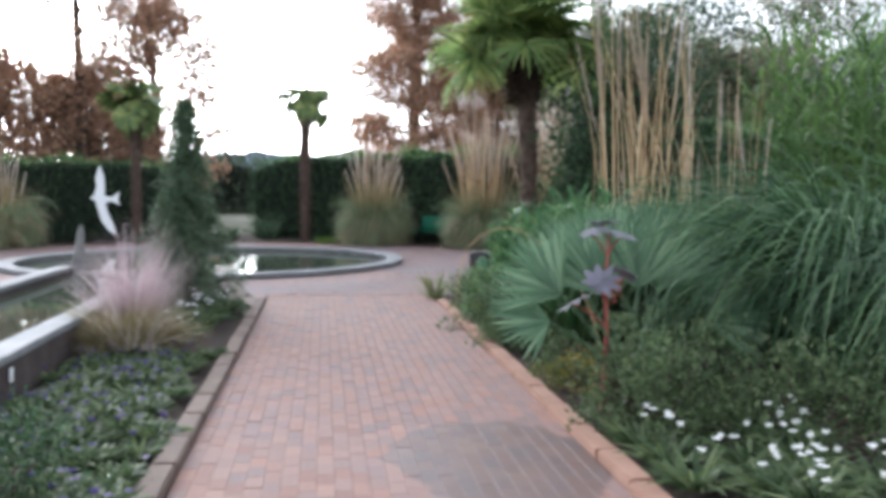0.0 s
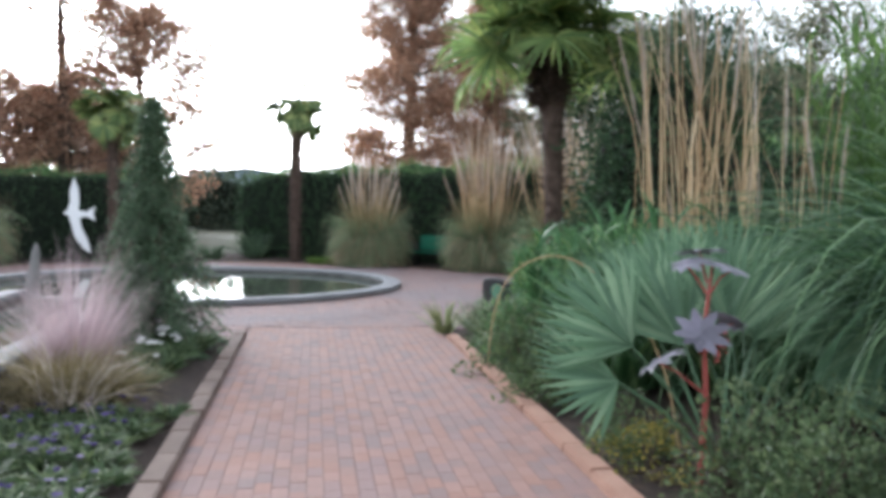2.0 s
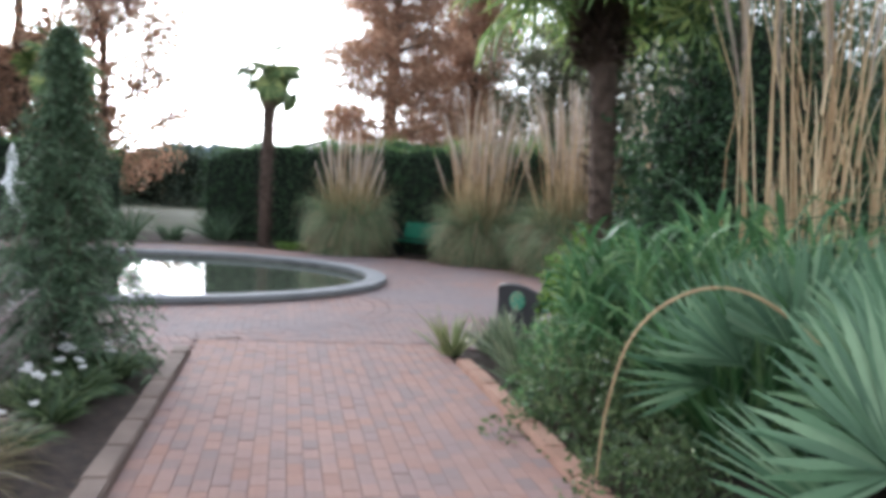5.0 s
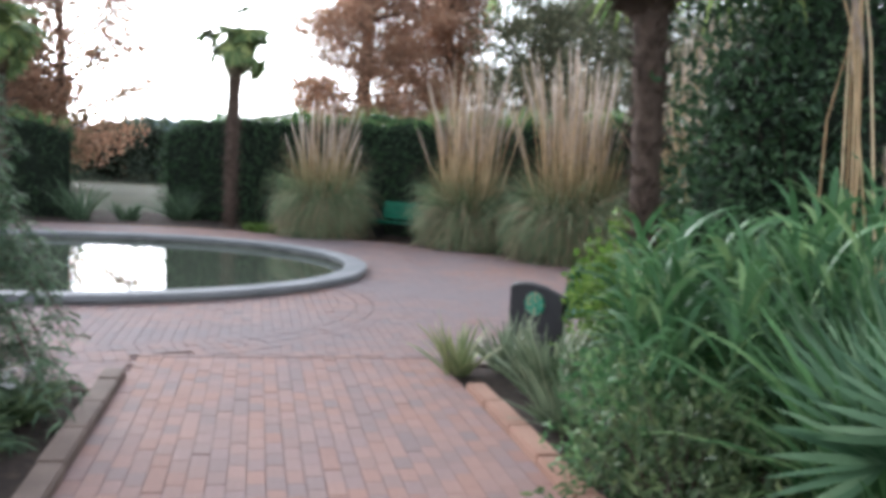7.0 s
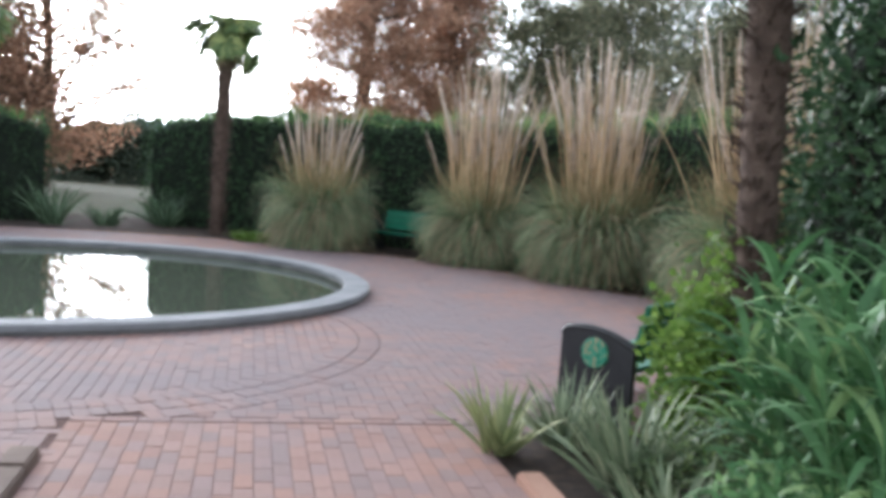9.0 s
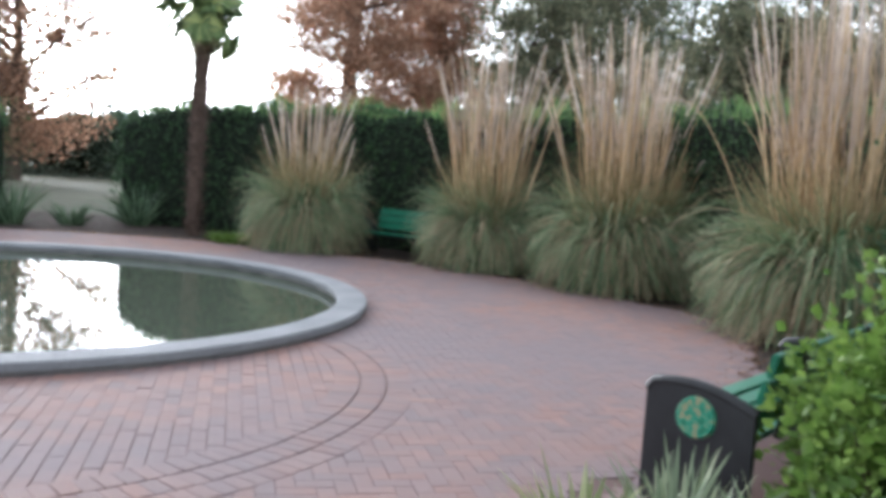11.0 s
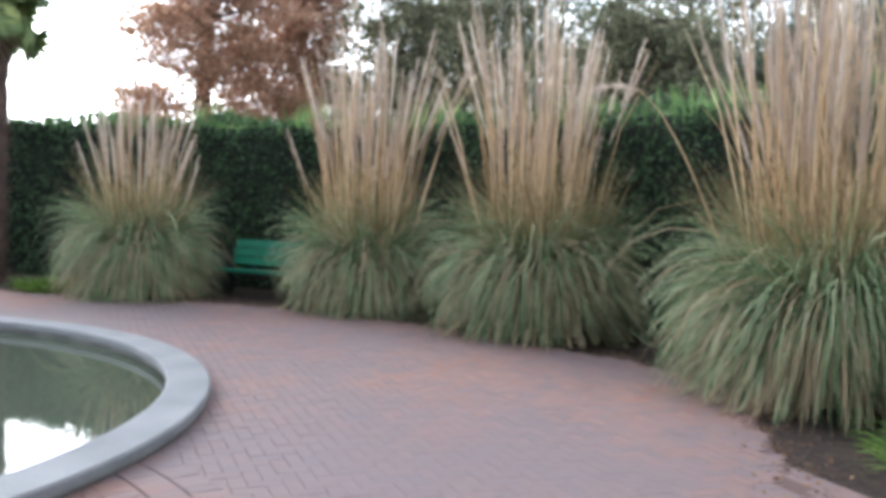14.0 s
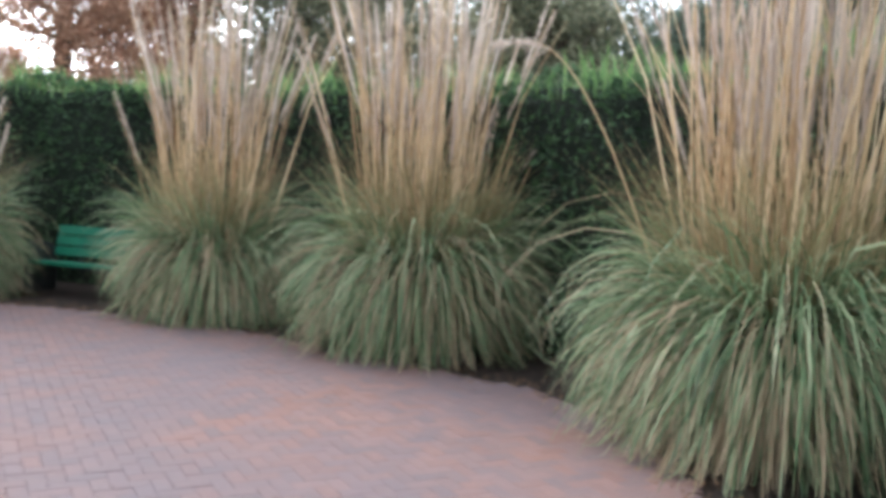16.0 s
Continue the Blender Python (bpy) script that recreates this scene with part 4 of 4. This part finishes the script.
palmetto(2.6, 7.45, [(-0.72, -0.05, 0.58, 185, 8), (-0.62, -0.02, 0.8, 165, 38), (-0.2, 0.15, 0.78, 130, 72), (0.1, 0.1, 0.85, 75, 78), (0.35, 0.25, 0.8, 50, 62), (-0.35, 0.3, 0.85, 140, 62)],
         "grey-green palmetto with stiff fan leaves")
palmetto(3.1, 8.1, [(0.3, -0.1, 0.68, 5, 34), (0.2, 0.2, 0.9, 30, 60), (-0.1, 0.2, 1.0, 95, 80), (-0.5, 0.1, 0.95, 135, 70), (-0.4, 0.3, 0.9, 160, 55), (0.35, -0.3, 0.5, 340, 15), (0.1, 0.3, 1.0, 80, 85)], "grey-green palmetto with stiff fan leaves")
palmetto(3.2, 9.6, [(-0.6, 0.0, 0.75, 150, 60), (-0.35, -0.1, 0.85, 120, 75), (-0.1, 0.1, 0.9, 95, 85), (0.2, 0.1, 0.9, 60, 75), (0.5, 0.1, 0.75, 30, 55), (-0.7, 0.2, 0.6, 170, 40)], "grey-green palmetto with stiff fan leaves")

# tall stalks and grasses
tall = thing("giant_reed", "tall dry tan reed stalks with faded plumes", "reed grass", 4.1, 11.5)
spots = []
for i in range(46):
    side = rng.normal(0.02, 0.27) if i % 2 else rng.uniform(-0.42, 1.6)
    spots.append((side, rng.normal(0, 0.3), rng.uniform(3.0, 4.4) if i % 4 else rng.uniform(1.9, 3.2), min(9, abs(rng.normal(0, 4))), rng.uniform(0, 6.28), rng.uniform(0.75, 1.15)))
stalks(tall, spots, 0.45)
p, a, q = disc_points(700, 0.7)
part("foliage", mesh_of("foliage", *ribbons(p, a, radians(82), rng.uniform(0.7, 1.5, 700), 0.022, rng.uniform(0.5, 1.6, 700), 7), "pampas"), tall, "", "stuff")

for rx, ry, rr, hh, nn in ((5.25, 8.2, 1.5, 2.45, 2600), (5.6, 6.6, 1.3, 2.3, 1800), (6.5, 9.7, 1.3, 2.4, 1800)):
    grass_clump("reed_grass", "tall arching dark green reed grass", rx, ry, rr, hh, nn, "reed", 0.03, (1.9, 3.0), 84, 9, spread=0.5, n_lock=46)
for ix, iy, ir, ih in ((3.9, 9.9, 0.9, 1.45), (4.5, 9.3, 0.8, 1.4), (2.95, 10.2, 0.6, 1.1)):
    grass_clump("iris_clump", "upright green sword leaves behind the palmettos", ix, iy, ir, ih, 330, "ginger", 0.045, (0.3, 1.3), 80, 6, spread=0.7, belly=0.4)
grass_clump("iris_clump", "upright blue-green sword leaves", 3.35, 10.5, 0.9, 1.25, 420, "palmetto", 0.045, (0.2, 0.9), 82, 5, spread=0.6, belly=0.4)


def cane_clump(name, label, x, y, r, h, canes, mat, leaf_len=0.40, cat="ginger lily"):
    """Leaning canes, each with two ranks of long pointed leaves."""
    t = thing(name, label, cat, x, y)
    kinds = []
    for k in range(6):
        lean = rng.uniform(0.05, 0.3) * h
        tip = np.array([lean, 0, h])
        bend = np.array([lean * 0.35, 0, h * 0.55])
        m = 13
        f = np.linspace(0.22, 1, m)[:, None]
        at = np.where(f < 0.55, bend * f / 0.55, bend + (tip - bend) * (f - 0.55) / 0.45)
        side = rng.uniform(0, 6.28)
        az = side + (np.arange(m) % 2) * math.pi + rng.normal(0, 0.35, m)
        kinds.append((mesh_of("cane", *tube([(0, 0, 0), bend, tip], [0.012, 0.01, 0.005], 5), mat),
                      mesh_of("cane_foliage", *ribbons(at, az, radians(35) + f[:, 0] * 0.6, leaf_len * rng.uniform(0.7, 1.25, m), 0.047, rng.uniform(0.9, 2.1, m), 7, 0.35, 0.5, 0.8), mat)))
    p, a, q = disc_points(canes, r)
    for i in range(canes):
        c = part("cane", kinds[i % 6][0], t)
        c.matrix_basis = pose(p[i, 0], p[i, 1], 0, 0, 0, math.degrees(a[i]) + rng.normal(0, 50)) @ Matrix.Scale(rng.uniform(0.72, 1.1), 4)
        part("cane_foliage", kinds[i % 6][1], c)
    return t


for gx, gy, gr, gh, gn in ((2.85, 11.3, 0.6, 1.12, 52), (3.4, 12.2, 0.6, 1.2, 44), (2.9, 12.5, 0.42, 0.92, 32), (3.6, 10.9, 0.6, 1.4, 40)):
    cane_clump("ginger_lily", "leafy green ginger lily clump", gx, gy, gr, gh, gn, "ginger", 0.5)
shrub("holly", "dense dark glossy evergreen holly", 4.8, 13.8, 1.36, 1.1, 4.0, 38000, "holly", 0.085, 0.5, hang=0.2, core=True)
shrub("vine_shrub", "light green vine-covered shrub round the palm", 3.12, 13.8, 0.4, 0.32, 1.25, 3400, "lime", 0.065, 0.7)
shrub("vine_shrub", "light green vine-covered shrub behind the bench", 3.3, 14.22, 0.4, 0.28, 1.25, 2600, "lime", 0.065, 0.7)
for sx, sy, rx, ry, h, n, mt, sz, lab in ((2.05, 9.55, 0.4, 0.5, 0.4, 1500, "shrub", 0.05, "low spreading green shrub over the kerb"), (2.1, 10.7, 0.5, 0.6, 0.6, 2200, "shrub", 0.06, "low spreading green shrub over the kerb"),
                                      (2.2, 11.5, 0.45, 0.5, 0.6, 1800, "ginger", 0.06, "low spreading green shrub over the kerb"), (2.5, 12.7, 0.3, 0.35, 0.5, 1200, "shrub", 0.05, "low spreading green shrub over the kerb"),
                                      (2.22, 6.35, 0.3, 0.25, 0.8, 1500, "shrub", 0.05, "upright green shrub before the castor plant"), (2.35, 6.05, 0.55, 0.5, 0.62, 2600, "shrub", 0.045, "low green shrub in the mulch"), (3.2, 5.6, 0.8, 0.6, 0.6, 2600, "shrub", 0.05, "low green shrub in the mulch"),
                                      (2.9, 6.4, 0.6, 0.5, 0.6, 2000, "shrub", 0.05, "low green shrub in the mulch"), (4.2, 6.0, 0.8, 0.7, 0.75, 2600, "shrub", 0.055, "low green shrub in the mulch")):
    shrub("low_shrub", lab, sx, sy, rx, ry, h, n, mt, sz)
shrub("lantana", "small lantana bush with yellow flowers", 2.1, 7.45, 0.35, 0.4, 0.28, 900, "yellow", 0.03, 0.7)
shrub("lantana", "small lantana bush with yellow flowers", 2.15, 7.9, 0.3, 0.4, 0.3, 1000, "shrub", 0.04, 0.6)
grass_clump("variegated_yucca", "yellow-edged spiky variegated yucca", 1.72, 13.95, 0.22, 0.42, 60, "yucca", 0.04, (0.1, 0.7), 80, 4, "yucca", 1.0, 0.3)
grass_clump("variegated_yucca", "grey-green spiky variegated yucca", 2.28, 13.25, 0.32, 0.5, 150, "yucca_grey", 0.04, (0.1, 0.8), 78, 4, "yucca", 1.1, 0.3)
grass_clump("variegated_yucca", "grey-green spiky variegated yucca", 2.2, 14.05, 0.28, 0.42, 80, "yucca_grey", 0.035, (0.1, 0.8), 78, 4, "yucca", 1.1, 0.3)
grass_clump("variegated_yucca", "grey-green spiky variegated yucca", 2.12, 12.4, 0.32, 0.4, 130, "yucca_grey", 0.035, (0.2, 1.0), 74, 4, "yucca", 1.1, 0.3)
arch = thing("dry_leaf_arch", "long arching dried tan flower stalk", "stalk", 2.55, 8.0)
ctrl = np.array([(0, 0, -0.02), (-0.1, 0, 0.55), (-0.36, 0, 1.0), (-0.72, 0, 1.3), (-1.0, 0, 1.36), (-1.27, 0, 1.2), (-1.36, 0, 0.9), (-1.38, 0, 0.62)])
for _ in range(3):                            # round the bends
    ctrl = np.concatenate([ctrl[:1], np.stack([0.75 * ctrl[:-1] + 0.25 * ctrl[1:], 0.25 * ctrl[:-1] + 0.75 * ctrl[1:]], 1).reshape(-1, 3), ctrl[-1:]])
part("stalk", mesh_of("stalk_arch", *tube(ctrl, np.linspace(0.010, 0.003, len(ctrl)), 6), "tan"), arch)

# ---------------------------------------------------------------- trees beyond the garden
broad_tree("bald_cypress", "tall rust-coloured bald cypress beyond the hedge", 6.2, 62, 24, 5.8, 0.06, 80000, "rust", 0.23, 64, "cone", 0.5, clump=0.105)
broad_tree("bald_cypress", "tall rust-coloured bald cypress beyond the hedge", 12.3, 66, 18, 5.0, 0.08, 50000, "rust", 0.23, 48, "cone", 0.5, clump=0.11)
broad_tree("bald_cypress", "sparse tall cypress with bare greyish top", -14.0, 56, 20, 4.6, 0.08, 13000, "rust", 0.22, 50, "cone", 0.4, bare=0.2, clump=0.1)
broad_tree("bald_cypress", "rust-coloured cypress by the meadow", -10.3, 58, 13.5, 5.2, 0.08, 36000, "rust", 0.22, 44, "round", 0.35, bare=0.05, clump=0.11)
for tx, ty, th, tr in ((-19, 55, 9, 4.5), (-25, 58, 11, 5.5), (-32, 56, 10, 5.5), (-15, 60, 8, 4.5)):
    broad_tree("oak", "russet oak in autumn leaf", tx, ty, th, tr, 0.12, 20000, "rust", 0.26, 36, "round", 0.35, clump=0.12)
for tx, ty, th, tr, tm in ((14.5, 54, 10.5, 4.2, "olive"), (18.5, 57, 12, 4.5, "olive"), (21, 60, 14, 5.5, "olive"), (27, 62, 15, 6, "pine"), (30, 54, 14, 6, "olive"), (37, 52, 17, 6, "pine"), (23, 46, 8.5, 4.5, "olive"), (28, 42, 8.5, 4.5, "pine"),
                           (33, 44, 9.5, 5, "olive"), (40, 40, 13, 6, "olive"), (30, 30, 8.2, 5, "olive"), (36, 28, 12, 5, "pine"), (25, 34, 7.8, 4, "pine"), (19, 42, 8, 4, "olive"), (22, 27, 6.5, 3.5, "pine"), (27, 22, 8, 4, "pine")):
    broad_tree("woodland_tree", "dark woodland tree beyond the garden", tx, ty, th, tr, 0.08, 14000, tm, 0.25, 34, "round", 0.3, clump=0.09)
cane_clump("bamboo", "tall light green bamboo thicket", 8.8, 13.2, 1.6, 4.0, 105, "bamboo", 0.45, "bamboo")
cane_clump("bamboo", "tall light green bamboo thicket", 11.0, 11.0, 1.6, 3.8, 95, "bamboo", 0.45, "bamboo")
cane_clump("bamboo", "tall light green bamboo thicket", 7.4, 12.2, 1.0, 3.7, 80, "bamboo", 0.45, "bamboo")
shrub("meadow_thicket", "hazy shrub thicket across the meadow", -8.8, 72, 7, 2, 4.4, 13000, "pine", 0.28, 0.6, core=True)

# distant ridge, its pale blue holding the haze of the air before it
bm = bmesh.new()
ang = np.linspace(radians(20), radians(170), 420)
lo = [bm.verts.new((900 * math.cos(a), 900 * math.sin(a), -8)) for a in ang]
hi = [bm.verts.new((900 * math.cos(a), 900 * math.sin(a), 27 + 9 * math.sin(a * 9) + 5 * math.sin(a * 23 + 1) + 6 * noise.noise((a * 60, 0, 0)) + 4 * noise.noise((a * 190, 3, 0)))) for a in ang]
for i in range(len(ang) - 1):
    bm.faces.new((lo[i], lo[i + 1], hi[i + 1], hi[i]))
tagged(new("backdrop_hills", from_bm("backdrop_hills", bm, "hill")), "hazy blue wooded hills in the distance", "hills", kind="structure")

# ---------------------------------------------------------------- brick paving, piece by piece
def brick_mesh(sx, sy, h=0.03, b=0.0022):
    x, y = sx / 2, sy / 2
    v = [(-x, -y, -h), (x, -y, -h), (x, y, -h), (-x, y, -h), (-x, -y, -b), (x, -y, -b), (x, y, -b), (-x, y, -b),
         (-x + b, -y + b, 0), (x - b, -y + b, 0), (x - b, y - b, 0), (-x + b, y - b, 0)]
    f = [(8, 9, 10, 11)] + [(i, (i + 1) % 4, 4 + (i + 1) % 4, 4 + i) for i in range(4)] + [(4 + i, 4 + (i + 1) % 4, 8 + (i + 1) % 4, 8 + i) for i in range(4)]
    return np.array(v), np.array(f)


def lay(name, label, rows, near, mat="brick", lift=0.0):
    """rows: x, y, turn, width, length of every brick. Those for which near() holds become pieces, the rest one mesh."""
    floor = thing(name, label, "paving", kind="structure")
    shared, vs, fs, o, made = {}, [], [], 0, 0
    for x, y, turn, w, l in rows:
        z = 0.004 + lift + rng.normal(0, 0.0012)
        if made < 300 and near(x, y):
            key = (round(w, 2), round(l, 2))
            if key not in shared:
                v, f = brick_mesh(*key)
                shared[key] = mesh_of("brick", v, f, mat + "_piece")
            b = part("brick", shared[key], floor)
            b.matrix_basis = Matrix.Translation((x, y, z)) @ Matrix.Rotation(turn + rng.normal(0, 0.008), 4, "Z") @ pose(0, 0, 0, rng.normal(0, 0.35), rng.normal(0, 0.35))
            made += 1
            continue
        v, f = brick_mesh(w, l)
        c, s = math.cos(turn), math.sin(turn)
        v = np.stack([v[:, 0] * c - v[:, 1] * s + x, v[:, 0] * s + v[:, 1] * c + y, v[:, 2] + z], 1)
        vs.append(v)
        fs.append(f + o)
        o += len(v)
    tagged(part("bricks", mesh_of("bricks", np.concatenate(vs), np.concatenate(fs), mat), floor), kind="stuff")
    return floor


W, L, G = 0.1, 0.2, 0.003
rows = []
for i in range(25):
    x = KL + 0.052 + i * 0.1014
    y = -4.0 + (0.1 if i % 2 else 0.0)
    while y < KEND + 0.62:
        rows.append((x, y, 0.0, W - G, L - G))
        y += L
rows += [(KL + 0.052 + i * 0.1014, KEND + 0.65, 0.0, W - G, W - G) for i in range(1, 25, 2)]
lay("brick_path", "straight path of worn red bricks", rows, lambda x, y: 3.9 < y < 6.4)

def on_circle(x, y):
    return math.hypot(x - CX, y - CY) < paved_to(math.atan2(y - CY, x - CX)) - 0.03


BX, BY, BAND_IN, COURSES = -1.9, 17.8, 2.98, 3    # courses of bricks set on end in an arc before the pool
rows = []
for i in range(-90, 100):                      # the path's bond runs on inside the arc
    x = KL + 0.052 + i * 0.1014
    for k in range(90):
        y = KEND + 0.85 + k * L + (0.1 if i % 2 else 0.0)
        if math.hypot(x - PX, y - PY) > PR - 0.1 and math.hypot(x - BX, y - BY) < BAND_IN + 0.09:
            rows.append((x, y, 0.0, W - 0.005, L - G))
arc = []
for c in range(COURSES):
    r = BAND_IN + 0.1 + c * 0.204
    n = int(2 * math.pi * r / 0.105)
    for k in range(n):
        a = 2 * math.pi * (k + 0.5 * (c % 2)) / n
        arc.append((BX + r * math.cos(a), BY + r * math.sin(a), a, L - 0.010, 2 * math.pi * r / n - 0.004))
S = 0.1014                                    # a herringbone bond outside the arc
for i in range(-100, 101):
    for k in range(-100, 101):
        m = (i - k) % 4
        if m == 0:
            x, y, w, l = PX + (i + 1) * S, PY + (k + 0.5) * S, 2 * S - G, S - G
        elif m == 2:
            x, y, w, l = PX + (i + 0.5) * S, PY + (k + 0.0) * S, S - G, 2 * S - G
        else:
            continue
        if math.hypot(x - BX, y - BY) > BAND_IN + COURSES * 0.204 - 0.09:
            rows.append((x, y, 0.0, w, l))
rows, arc = ([q for q in part_rows if on_circle(q[0], q[1]) and math.hypot(q[0] - PX, q[1] - PY) > PR - 0.1 and not (KL - 0.04 < q[0] < KR + 0.1 and q[1] < KEND + 0.83)] for part_rows in (rows, arc))
arc += [(KL + 0.1 + i * 0.203, KEND + 0.76, 0.0, L - 0.008, W - 0.008) for i in range(13)]   # one course laid across the path's end
lay("brick_arc", "three curved courses of worn red bricks set on end", arc, lambda x, y: x > 0.2 and y < 18.2, "worn", 0.004)
lay("brick_circle", "circle of worn red bricks laid round the pool", rows, lambda x, y: -1.0 < x < 2.0 and 16.2 < y < 17.6, "worn")

rows = []
for i in range(40):
    for k in range(24):
        x, y = 1.45 + i * 0.1014, 14.2 + k * L + (0.1 if i % 2 else 0)
        inside = y > 14.35 and y < 18.5 and x < 1.9 + 0.95 * (y - 14.0) and x < 5.2
        if inside and math.hypot(x - CX, y - CY) > paved_to(math.atan2(y - CY, x - CX)) + 0.06:
            rows.append((x, y, 0.0, W - G, L - G))
lay("brick_alcove", "patch of red bricks under the bench", rows, lambda x, y: False, "worn")

# fallen leaves along the edges of the paving
n = 1900
a = rng.uniform(radians(-35), radians(95), n)
rr = np.array([paved_to(q) for q in a]) + rng.normal(0.06, 0.2, n)
p = np.stack([CX + rr * np.cos(a), CY + rr * np.sin(a), np.full(n, 0.012)], 1)
nn = rng.normal(0, 1, (n, 3)) * np.array([1, 1, 0.08])
tagged(new("fallen_leaves", mesh_of("fallen_leaves", *leaves(p, rng.uniform(0.02, 0.042, n), 0.6, nn, 0.02), "litter")), "dry brown leaves fallen along the paving's edge", "leaves", kind="stuff")
